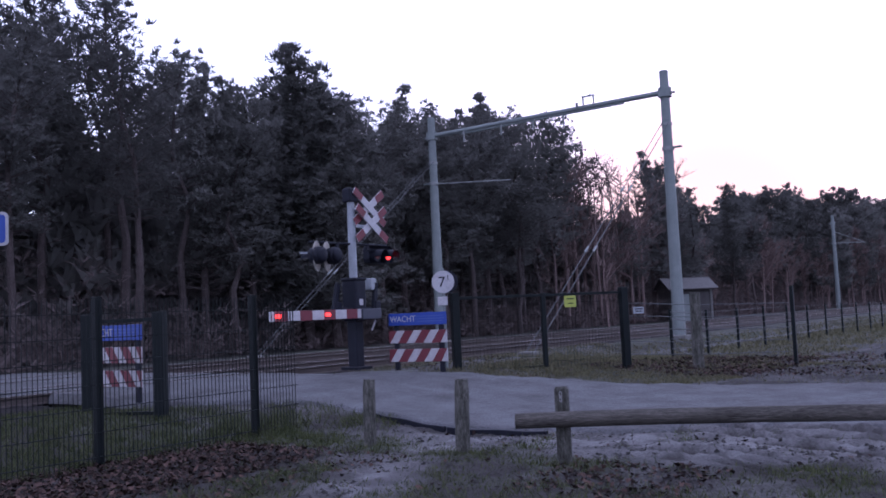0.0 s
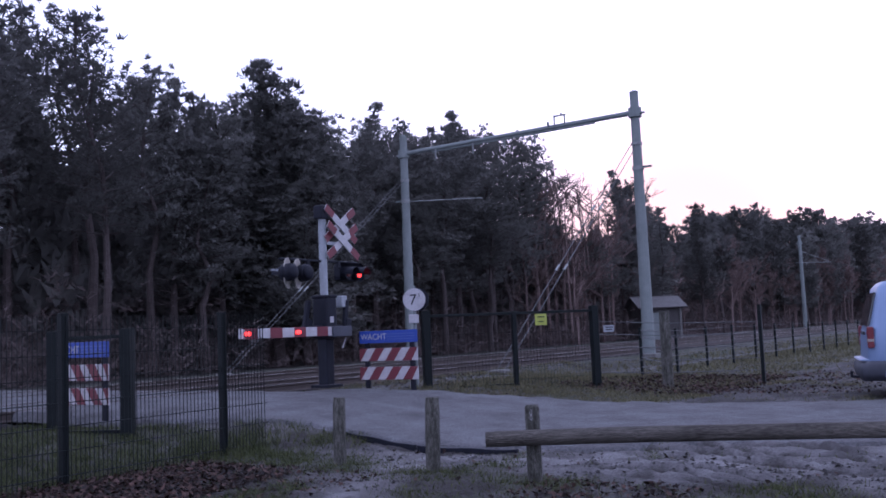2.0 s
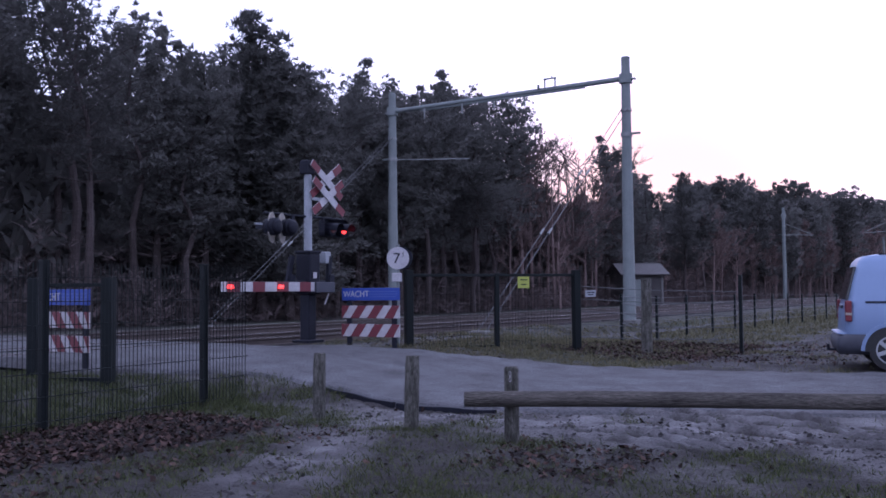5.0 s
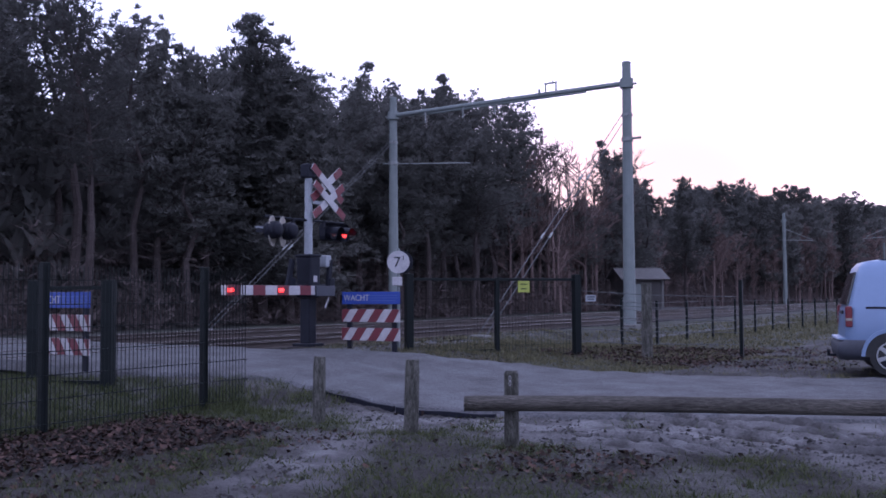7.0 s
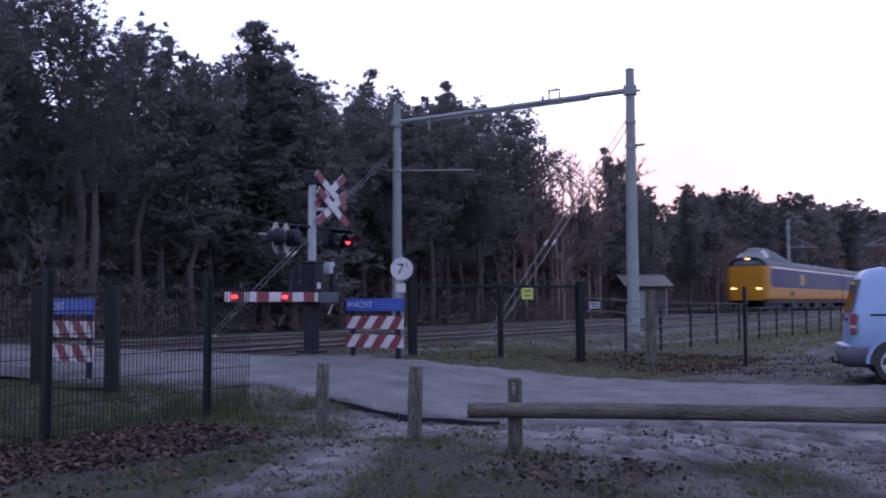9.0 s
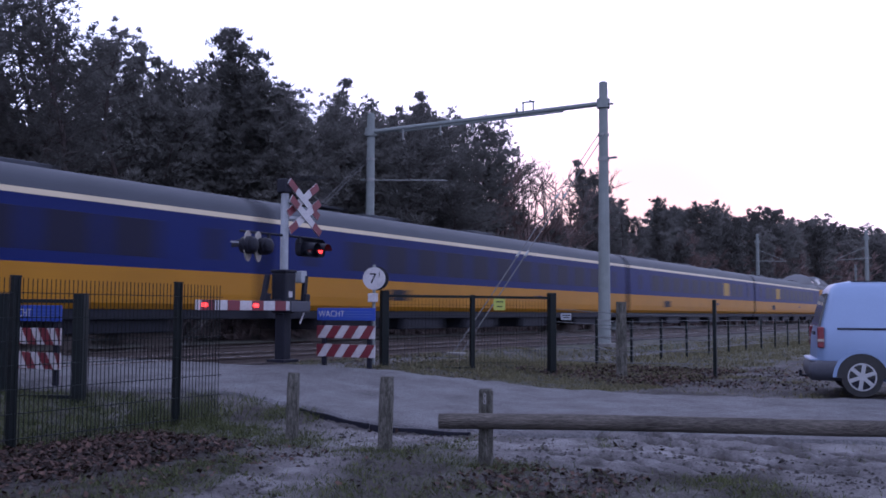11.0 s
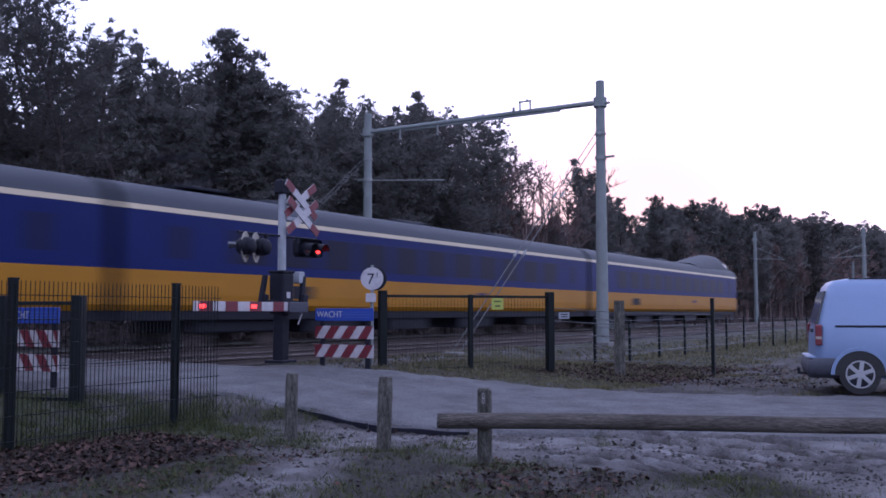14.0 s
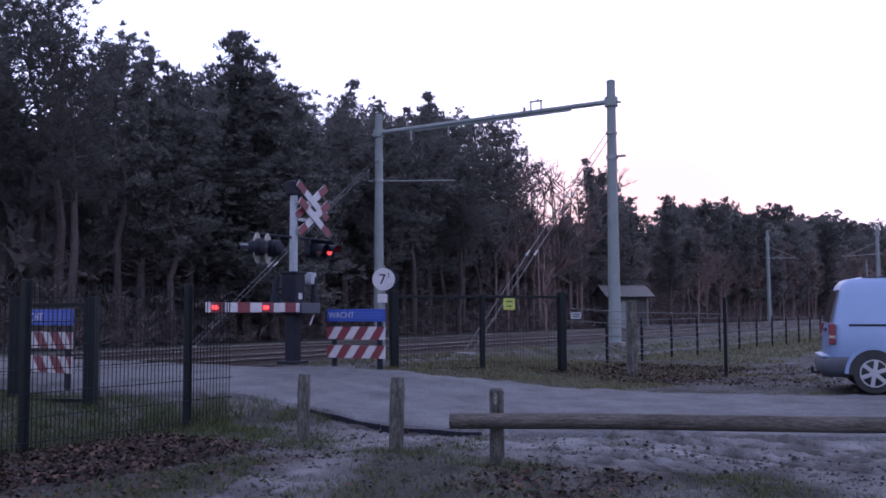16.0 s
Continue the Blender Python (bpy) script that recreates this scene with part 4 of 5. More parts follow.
def wait_sign(m, lean, group):
    ob = thing("warning_sign", "blue wait sign above two red and white striped boards", "sign", m, group)
    w = 1.28
    bl = part("blue_board", box((w, 0.02, 0.22), pose(0, 0, 1.27), 0.005), M["blue"], ob, "blue board with white lettering")
    words("lettering", "WACHT", 0.155, M["white"], bl, pose(-w / 2 + 0.035, -0.012, 1.27, 90, 0, 0))
    for z, ww in ((1.315, 0.60), (1.27, 0.62), (1.225, 0.56)):
        part("text_bar", box((ww, 0.003, 0.010), pose(0.28, -0.0115, z)), M["letter_blue"], bl, "faint line of unreadable text")
    stripe_board(ob, w, 0.225, 0.955, lean)
    stripe_board(ob, w, 0.225, 0.625, lean)
    for x in (-0.5, 0.5):
        part("leg", box((0.09, 0.05, 1.3), pose(x, 0.036, 0.72), 0.005), M["black"], ob)
    return ob


wait_sign(pose(13.59, 10.23, 0.03, 0, 0, -90), 0.17, "wait signs at the crossing")
wait_sign(pose(8.35, 11.68, 0.03, 0, 0, -92), -0.17, "wait signs at the crossing")


def number_sign():
    ob = thing("round_sign", "round white sign with a black numeral on a slim pole", "sign", pose(14.12, 10.0, 0, 0, 0, -58))
    part("pole", tube((0, 0.03, gz(14.14, 9.95) - 0.1), (0, 0.03, 2.2), 0.03, None, 10), M["mast"], ob)
    d = part("disc", tube((0, -0.012, 1.95), (0, 0.012, 1.95), 0.205, None, 36), M["white"], ob)
    part("back_disc", tube((0.05, 0.02, 1.95), (0.05, 0.09, 1.95), 0.215, None, 36), M["black"], ob)
    words("numeral", "7", 0.27, M["black"], d, pose(-0.09, -0.014, 1.94, 90, 0, 0))
    words("numeral", "1", 0.13, M["black"], d, pose(0.06, -0.014, 2.02, 90, 0, 0))
    part("junction_box", box((0.18, 0.09, 0.16), pose(-0.02, 0, 1.60), 0.012), M["white"], ob, "small white box")
    return ob


number_sign()


# ---------------------------------------------------------------- crossing signal with barrier
def lamp_unit(parent, x, z, lit, facing):
    """Round black lamp head with a visor; facing -1 looks to the camera's side."""
    h = part("lamp_head", tube((x, 0.06, z), (x, -0.05 if facing < 0 else 0.02, z), 0.125, 0.115, 20), M["black"], parent)
    part("lens", tube((x, facing * 0.052, z), (x, facing * 0.064, z), 0.075, 0.06, 18), M["lamp_red"] if lit else M["lens"], h, "glowing red lamp lens" if lit else "dark red lamp lens")
    bm = bmesh.new()
    n = 12
    inner, outer = [], []
    for k in range(n + 1):
        a = math.pi * (-0.05 + 1.1 * k / n)
        inner.append(bm.verts.new((x + 0.118 * math.cos(a), facing * 0.05, z + 0.118 * math.sin(a))))
        outer.append(bm.verts.new((x + 0.112 * math.cos(a), facing * 0.24, z + 0.112 * math.sin(a) - 0.01)))
    for k in range(n):
        bm.faces.new((inner[k], inner[k + 1], outer[k + 1], outer[k]))
    part("visor", bm, M["black"], h)
    return h


def crossbuck(parent, x, z):
    """Two-track cross: a full cross with a half cross below, white boards with red ends."""
    hw, hh, bw = 0.43, 0.30, 0.140

    def board(x0, z0, x1, z1, y):
        L = math.hypot(x1 - x0, z1 - z0)
        ang = -math.degrees(math.atan2(z1 - z0, x1 - x0))
        m = pose((x0 + x1) / 2, y, (z0 + z1) / 2, 0, ang, 0)
        b = part("cross_board", box((L, 0.018, bw), m, 0.003), M["white"], parent, "white cross board with red ends")
        for s in (-1, 1):
            part("red_end", box((L * 0.24, 0.006, bw), m @ pose(s * L * 0.375, -0.0115, 0), 0.001), M["red"], b)
        return b

    for k, dz in enumerate((0.14, -0.17)):
        board(x - hw, z + dz - hh, x + hw, z + dz + hh, -0.09 - 0.05 * k)
        board(x - hw, z + dz + hh, x + hw, z + dz - hh, -0.115 - 0.05 * k)


def loft_can(x, y, z, r, length):
    """A round can lying along y with a domed back."""
    bm = bmesh.new()
    for y0, y1, a, b in ((y - length * 0.45, y - length * 0.25, r * 0.55, r * 0.92), (y - length * 0.25, y + length * 0.1, r * 0.92, r), (y + length * 0.1, y + length * 0.55, r, r * 0.95)):
        add_tube(bm, (x, y0, z), (x, y1, z), a, b, 18)
    return bm


def signal():
    bx, by = 13.24, 11.38
    z0 = 0.44
    ob = thing("crossing_signal", "level crossing signal with lowered red and white barrier arm", "crossing signal", pose(bx, by, 0))
    part("base_plate", box((0.42, 0.40, 0.05), pose(0, 0, z0 + 0.02), 0.01), M["black"], ob)
    part("pedestal", box((0.20, 0.22, 0.85), pose(0, 0, z0 + 0.44), 0.02), M["black"], ob, "black steel pedestal")
    hs = part("drive_housing", box((0.30, 0.34, 0.74), pose(0.0, 0, 1.68), 0.04), M["black"], ob, "black barrier drive housing")
    part("label_plate", box((0.10, 0.004, 0.11), pose(-0.01, -0.174, 1.65), 0.001), M["white"], hs, "small white label")
    part("housing_lid", box((0.32, 0.36, 0.05), pose(0.0, 0, 2.07), 0.015), M["black"], hs)
    part("meter_box", box((0.16, 0.16, 0.22), pose(0.42, -0.05, 1.98), 0.02), M["grey"], ob, "small grey box")
    for s, x in ((-1, -0.40), (1, 0.46)):
        part("counterweight_arm", box((0.10, 0.07, 0.66), pose(x, -0.10 * s, 1.68, 0, 14 if s < 0 else 6, 0), 0.015), M["black"], ob)
        part("counterweight", box((0.15, 0.12, 0.30), pose(x + 0.03, -0.10 * s, 1.52, 0, 10 if s < 0 else 6, 0), 0.02), M["black"], ob)
    for x in (-0.26, 0.30):
        part("link_plate", box((0.34, 0.05, 0.12), pose(x, -0.06, 1.50), 0.015), M["black"], ob)
    part("arm_bracket", box((0.52, 0.14, 0.19), pose(0.06, -0.30, 1.43), 0.012), M["bumper"], ob, "dark grey arm bracket")
    part("hand_crank", box((0.02, 0.02, 0.22), pose(0.14, -0.32, 1.22, 0, 30, 0)), M["white"], ob)
    part("pole", tube((0, 0, 2.05), (0, 0, 3.52), 0.075, 0.07, 18), M["grey"], ob, "light grey round pole")
    part("bell", box((0.22, 0.2, 0.26), pose(-0.02, 0, 3.62), 0.03), M["black"], ob, "black bell housing")
    part("lamp_crossbar", tube((-1.15, 0, 2.72), (1.0, 0, 2.72), 0.022, None, 8), M["black"], ob)
    for x in (-0.42, 0.42):
        part("bar_clamp", box((0.06, 0.05, 0.12), pose(x, 0, 2.68)), M["black"], ob)
    for x, dx in ((-1.00, -0.06), (-0.74, 0.07)):
        h = lamp_unit(ob, x, 2.47, False, 1)
        shield = part("pale_shield", tube((0, -0.012, 0), (0, 0.012, 0), 0.27, 0.26, 28), M["hood"], h, "pale weathered oval lamp shield")
        shield.matrix_basis = pose(x, -0.04, 2.47, 0, 0, 25) @ Matrix.Diagonal((0.8, 1, 1, 1))
        part("lamp_back", clean(loft_can(x + dx, -0.16, 2.48, 0.155, 0.26)), M["black"], h, "black rounded rear of the lamp", True)
    part("side_stub", box((0.30, 0.03, 0.03), pose(-1.22, 0, 2.52)), M["grey"], ob)
    for x, lit in ((0.66, False), (0.98, True)):
        lamp_unit(ob, x, 2.52, lit, -1)
    part("lamp_backboard", box((0.72, 0.02, 0.34), pose(0.84, 0.08, 2.55), 0.08), M["black"], ob, "black lamp backboard")
    for z in (3.35, 3.05):
        part("cross_clamp", box((0.46, 0.05, 0.06), pose(0.24, -0.07, z), 0.005), M["grey"], ob)
    crossbuck(ob, 0.40, 3.27)
    # the arm lies level, its boards alternate
    arm = part("barrier_arm", box((2.25, 0.05, 0.16), pose(-1.30, -0.30, 1.44), 0.006), M["white"], ob, "level white barrier arm with red bands")
    for k in range(4):
        part("red_band", box((0.29, 0.058, 0.168), pose(-0.45 - 0.58 * k, -0.30, 1.44), 0.004), M["red"], arm)
    for x in (-2.28, -1.10):
        part("arm_lamp", box((0.12, 0.03, 0.06), pose(x, -0.345, 1.44), 0.012), M["lamp_red"], arm, "glowing red barrier lamp")
    for k in range(5):
        part("tip_band", box((0.016, 0.06, 0.17), pose(-2.16 + 0.055 * k, -0.30, 1.44)), M["black"], arm)
    return ob


signal()


# ---------------------------------------------------------------- relay hut beyond the tracks
def hut():
    ob = thing("relay_hut", "low pale railway hut with a shallow grey gabled roof", "hut", pose(60.4, 23.3, gz(60.4, 24.2) - 0.25, 0, 0, -50))
    part("wall", box((2.7, 2.8, 2.3), pose(0, 0, 1.12), 0.02), M["hut"], ob)
    bm = bmesh.new()
    for x in (-1.54, 1.54):
        add_poly(bm, [(-1.75, 2.20), (1.75, 2.20), (1.75, 2.28), (0, 3.05), (-1.75, 2.28)], pose(x * 0.87, 0, 0, 0, 0, 90), 0.06)
    part("gable", clean(bm), M["hut"], ob)
    for sd in (-1, 1):
        part("roof_slope", box((3.3, 1.98, 0.07), pose(0, sd * 0.89, 2.70, -sd * 23.5, 0, 0), 0.01), M["hut_roof"], ob, "grey sloping roof sheet")
    part("ridge_cap", box((3.3, 0.22, 0.05), pose(0, 0, 3.10), 0.01), M["hut_roof"], ob)
    for x in (-1.24, 1.24):
        part("corner_post", box((0.14, 0.14, 2.3), pose(x, -1.42, 1.12), 0.01), M["concrete"], ob, "pale corner post")
    part("door", box((0.95, 0.05, 2.0), pose(-0.3, -1.42, 1.0), 0.01), M["mast"], ob, "grey-green door")
    return ob


hut()


def edge_sign():
    """Blue information sign beyond the fence."""
    ob = thing("information_sign", "blue sign plate with white rounded border on a pole", "sign", pose(5.26, 9.67, 2.46, 0, 0, -32))
    bm = loft_plate(0.62, 0.36, 0.05)
    part("border", bm, M["white"], ob, "white rounded border")
    fc = part("face", loft_plate(0.56, 0.30, 0.035), M["blue"], ob, "blue sign face")
    fc.matrix_basis = pose(0, -0.006, 0)
    part("pole", tube((0, 0.03, -2.2), (0, 0.03, 0.2), 0.03, None, 10), M["grey"], ob)
    return ob


def loft_plate(w, h, r):
    pts = []
    for cx, cz, a0 in ((w / 2 - r, h / 2 - r, 0), (-w / 2 + r, h / 2 - r, 90), (-w / 2 + r, -h / 2 + r, 180), (w / 2 - r, -h / 2 + r, 270)):
        for k in range(6):
            a = radians(a0 + 18 * k)
            pts.append((cx + r * math.cos(a), cz + r * math.sin(a)))
    return clean(plate(pts, Matrix(), 0.012))


edge_sign()


# ---------------------------------------------------------------- parked van
def ring(bm, x0, x1, hw, z, r, n=4):
    """A rounded rectangle of vertices."""
    out = []
    for cx, cy, a0 in ((x1 - r, hw - r, 0), (x0 + r, hw - r, 90), (x0 + r, -hw + r, 180), (x1 - r, -hw + r, 270)):
        for k in range(n + 1):
            a = radians(a0 + 90 * k / n)
            out.append(bm.verts.new((cx + r * math.cos(a), cy + r * math.sin(a), z)))
    return out


def loft(rows, n=4):
    bm = bmesh.new()
    rs = [ring(bm, *row, n) for row in rows]
    for a, b in zip(rs, rs[1:]):
        for i in range(len(a)):
            j = (i + 1) % len(a)
            bm.faces.new((a[i], a[j], b[j], b[i]))
    bm.faces.new(rs[0][::-1])
    bm.faces.new(rs[-1])
    return clean(bm)


def wheel(parent, x, y, side):
    w = part("wheel", tube((x, y - 0.10, 0.31), (x, y + 0.10, 0.31), 0.31, None, 32), M["rubber"], parent, "black tyre on a six-spoke alloy rim")
    o = y + side * 0.102
    part("rim_well", tube((x, o - 0.004, 0.31), (x, o + 0.004, 0.31), 0.205, None, 28), M["black"], w)
    bm = bmesh.new()
    bmesh.ops.create_cone(bm, cap_ends=True, segments=20, radius1=0.055, radius2=0.055, depth=0.03, matrix=pose(x, o, 0.31, 90, 0, 0))
    for k in range(6):
        add_box(bm, (0.062, 0.022, 0.17), pose(x, o + side * 0.006, 0.31) @ pose(0, 0, 0, 0, 60 * k + 10, 0) @ pose(0, 0, 0.115), 0.006)
    for k in range(28):
        add_box(bm, (0.05, 0.024, 0.022), pose(x, o + side * 0.004, 0.31) @ pose(0, 0, 0, 0, 360 * k / 28, 0) @ pose(0, 0, 0.205))
    part("rim", bm, M["alloy"], w, "silver six-spoke rim")
    return w


def pane(corners, depth):
    """A flat pane through four corners, with thickness."""
    c = [Vector(p) for p in corners]
    n = (c[1] - c[0]).cross(c[3] - c[0]).normalized() * depth / 2
    bm = bmesh.new()
    a, b = [bm.verts.new(p + n) for p in c], [bm.verts.new(p - n) for p in c]
    bm.faces.new(a)
    bm.faces.new(b[::-1])
    for i in range(4):
        bm.faces.new((a[i], b[i], b[(i + 1) % 4], a[(i + 1) % 4]))
    return clean(bm)


def van():
    # local x runs from the rear to the front; the whole stands heading away along the road
    ob = thing("parked_van", "pale silver-blue panel van parked at the road edge", "van", pose(17.22, 3.02, 0.03, 0, 0, -76) @ Matrix.Diagonal((1, 1, 1.02, 1)))
    body = part("body", loft([(0.10, 4.30, 0.80, 0.24, 0.12), (0.03, 4.40, 0.87, 0.42, 0.16), (0.00, 4.42, 0.895, 0.62, 0.18), (0.02, 4.30, 0.90, 0.95, 0.18), (0.05, 3.95, 0.885, 1.06, 0.18),
                              (0.09, 3.42, 0.86, 1.20, 0.16), (0.17, 2.95, 0.80, 1.52, 0.16), (0.23, 2.62, 0.755, 1.70, 0.16), (0.31, 2.45, 0.70, 1.785, 0.16), (0.50, 2.25, 0.58, 1.82, 0.2)]), M["van_paint"], ob, "silver-blue painted body", smooth=True)
    part("rear_bumper", loft([(-0.09, 0.45, 0.84, 0.24, 0.12), (-0.12, 0.55, 0.905, 0.36, 0.16), (-0.11, 0.55, 0.91, 0.50, 0.16), (-0.02, 0.50, 0.90, 0.555, 0.16)]), M["bumper"], ob, "dark grey plastic rear bumper", smooth=True)
    part("bumper_step", loft([(-0.115, 0.3, 0.80, 0.555, 0.10), (-0.10, 0.3, 0.80, 0.575, 0.10)]), M["van_paint"], ob, "painted bumper top")
    part("front_bumper", loft([(3.95, 4.46, 0.84, 0.22, 0.14), (3.95, 4.49, 0.905, 0.36, 0.2), (3.95, 4.47, 0.905, 0.54, 0.2)]), M["bumper"], ob, smooth=True)
    part("rear_window", pane([(0.045, -0.74, 1.10), (0.045, 0.74, 1.10), (0.185, 0.66, 1.62), (0.185, -0.66, 1.62)], 0.03), M["glass"], ob, "dark rear window")
    part("tailgate_handle", box((0.03, 0.5, 0.06), pose(0.01, 0, 0.98), 0.01), M["bumper"], ob)
    for s in (-1, 1):
        tl = part("tail_light", box((0.10, 0.12, 0.33), pose(0.055, s * 0.862, 0.92), 0.02), M["tail"], ob, "red tail light cluster")
        part("reverse_lens", box((0.104, 0.124, 0.05), pose(0.054, s * 0.862, 0.875), 0.01), M["hood"], tl, "pale reversing lens")
        part("slide_rail", box((1.35, 0.016, 0.032), pose(0.98, s * 0.893, 1.06), 0.004), M["black"], ob, "dark sliding door rail")
        part("sill", box((2.15, 0.03, 0.09), pose(2.2, s * 0.885, 0.30), 0.01), M["bumper"], ob)
        part("door_gap", box((0.010, 0.012, 1.05), pose(1.72, s * 0.887, 0.85)), M["black"], ob)
        part("door_gap", box((0.010, 0.012, 0.62), pose(2.62, s * 0.893, 0.68)), M["black"], ob)
        part("side_window", pane([(2.02, s * 0.872, 1.17), (3.30, s * 0.872, 1.17), (2.86, s * 0.795, 1.56), (2.05, s * 0.795, 1.58)], 0.02), M["glass"], ob, "dark door window")
        part("roof_rail", box((1.6, 0.03, 0.02), pose(1.35, s * 0.66, 1.815), 0.006), M["black"], ob)
        for x in (0.66, 3.34):
            bm = bmesh.new()
            n = 18
            pts = [(0.385 * math.cos(math.pi * k / n), 0.385 * math.sin(math.pi * k / n)) for k in range(n + 1)]
            add_poly(bm, pts, pose(x, s * 0.885, 0.29), 0.05)
            part("wheel_arch", clean(bm), M["rubber"], ob, "dark wheel arch")
            bm = bmesh.new()
            for k in range(n):
                a0, a1 = math.pi * k / n, math.pi * (k + 1) / n
                add_poly(bm, [(0.38 * math.cos(a0), 0.38 * math.sin(a0)), (0.38 * math.cos(a1), 0.38 * math.sin(a1)), (0.435 * math.cos(a1), 0.435 * math.sin(a1)), (0.435 * math.cos(a0), 0.435 * math.sin(a0))], pose(x, s * 0.892, 0.30), 0.055)
            part("arch_lip", bm, M["van_paint"], ob, smooth=False)
            wheel(ob, x, s * 0.80, s)
    part("windscreen", pane([(3.46, -0.72, 1.20), (3.46, 0.72, 1.20), (2.72, 0.62, 1.66), (2.72, -0.62, 1.66)], 0.03), M["glass"], ob, "dark windscreen")
    for s in (-1, 1):
        part("headlight", box((0.30, 0.32, 0.2), pose(4.2, s * 0.68, 0.82), 0.05), M["hood"], ob, "clear headlight")
    part("tow_hook", tube((-0.22, -0.2, 0.28), (-0.10, -0.2, 0.28), 0.02, None, 8), M["black"], ob)
    part("tow_ball", tube((-0.22, -0.2, 0.27), (-0.22, -0.2, 0.37), 0.025, None, 10), M["black"], ob)
    return ob


van()


# ---------------------------------------------------------------- train
LOWER = [(1.28, 0.93), (1.38, 1.06), (1.40, 1.30), (1.40, 1.84)]
BAND = [(1.40, 1.84), (1.40, 2.60), (1.39, 3.17)]
STRIPE = [(1.395, 3.17), (1.375, 3.29)]
ROOF = [(1.375, 3.29), (1.29, 3.50), (1.08, 3.70), (0.70, 3.84), (0.30, 3.89), (0.0, 3.90)]


def shell(stations, prof, both=True):
    """Skin over a cross-section, for stations (x, width factor)."""
    bm = bmesh.new()
    for s in (-1, 1):
        rows = [[bm.verts.new((x, s * y * k, z)) for y, z in prof] for x, k in stations]
        for a, b in zip(rows, rows[1:]):
            for i in range(len(prof) - 1):
                bm.faces.new((a[i], a[i + 1], b[i + 1], b[i]))
    bmesh.ops.remove_doubles(bm, verts=bm.verts, dist=0.0005)
    return clean(bm)


NOSE = [(0.0, 0.76), (0.06, 0.86), (0.18, 0.93), (0.45, 0.97), (1.0, 0.995), (1.5, 1.0)]
DOME = [(0.05, 3.42, 1.00), (0.35, 3.72, 1.06), (0.75, 3.95, 1.08), (1.15, 4.32, 1.06), (1.8, 4.52, 1.07), (2.5, 4.68, 1.08), (3.8, 4.70, 1.10), (5.4, 4.53, 1.14), (7.2, 4.25, 1.20), (9.0, 3.97, 1.26)]


def dome_skin(rows, k0, k1, swell, n=16):
    """A patch of the raised cab's skin between two angles (fractions of the half turn)."""
    bm = bmesh.new()
    grid = []
    for x, top, hw in rows:
        line = []
        for i in range(n + 1):
            a = math.pi * (k0 + (k1 - k0) * i / n)
            line.append(bm.verts.new((x, (hw + swell) * math.copysign(abs(math.cos(a)) ** 0.75, math.cos(a)), 3.30 + (top - 3.30 + swell) * math.sin(a) ** 0.8)))
        grid.append(line)
    for a, b in zip(grid, grid[1:]):
        for i in range(n):
            bm.faces.new((a[i], a[i + 1], b[i + 1], b[i]))
    return bm


def cab_end(ob, x_end, s):
    """The yellow nose with its raised cab; s=1 faces -x, s=-1 faces +x."""
    flip = Matrix.Translation((x_end, 0, 0)) @ Matrix.Diagonal((s, 1, 1, 1))

    def put(name, bm, m, parent=ob, label="", smooth=False):
        bm.transform(flip)
        return part(name, clean(bm), m, parent, label, smooth)

    bm = shell(NOSE if s > 0 else NOSE[:4] + [(0.60, 0.98)], LOWER + BAND[1:] + STRIPE[1:])
    pts = [(y * 0.76, z) for y, z in LOWER + BAND[1:] + STRIPE[1:]]
    add_poly(bm, pts + [(-y, z) for y, z in reversed(pts)], pose(0.01, 0, 0, 0, 0, 90), 0.02)
    bmesh.ops.remove_doubles(bm, verts=bm.verts, dist=0.002)
    nose = put("nose", bm, M["train_yellow"], ob, "yellow rounded train nose")
    dome = put("raised_cab", dome_skin(DOME, 0, 1, 0.0), M["train_grey"], ob, "grey raised driver's cab", True)
    bm = bmesh.new()
    add_poly(bm, [(1.0 * math.cos(math.pi * i / 12), 3.29 + 0.13 * math.sin(math.pi * i / 12)) for i in range(13)], pose(0.05, 0, 0, 0, 0, 90), 0.02)
    put("brow", bm, M["train_grey"], dome)
    put("windscreen", dome_skin(DOME[2:4], 0.16, 0.84, 0.012), M["cab_glass"], dome, "dark cab windscreen", True)
    for k0, k1 in ((0.14, 0.34), (0.66, 0.86)):
        put("cab_window", dome_skin([(1.3, 4.39, 1.062), (1.8, 4.52, 1.07), (2.2, 4.62, 1.075)], k0, k1, 0.014), M["cab_glass"], dome, "dark cab side window", True)
    for y in (-0.86, 0.86):
        put("headlight", box((0.10, 0.26, 0.13), pose(-0.01, y, 1.74), 0.03), M["train_lamp"] if s > 0 else M["lens"], nose, "bright warm headlight" if s > 0 else "unlit tail lamp")
        put("grab_rail", tube((0.02, y * 0.55, 1.3), (0.02, y * 0.55, 2.6), 0.02, None, 6), M["black"], nose)
    put("top_light", box((0.14, 0.26, 0.09), pose(0.40, 0, 3.80), 0.03), M["train_lamp"] if s > 0 else M["lens"], dome, "bright warm upper headlight" if s > 0 else "unlit upper lamp")
    put("gangway_door", box((0.03, 0.92, 2.0), pose(-0.012, 0, 2.15), 0.01), M["train_yellow"], nose)
    put("coupler", box((0.5, 0.35, 0.25), pose(-0.18, 0, 0.85), 0.03), M["black"], ob, "black coupler")
    put("skirt", shell([(0.25, 0.85), (0.7, 0.95), (1.6, 0.97)], [(1.25, 0.35), (1.33, 0.93), (0.0, 0.94)]), M["black"], ob, "dark bogie skirt")


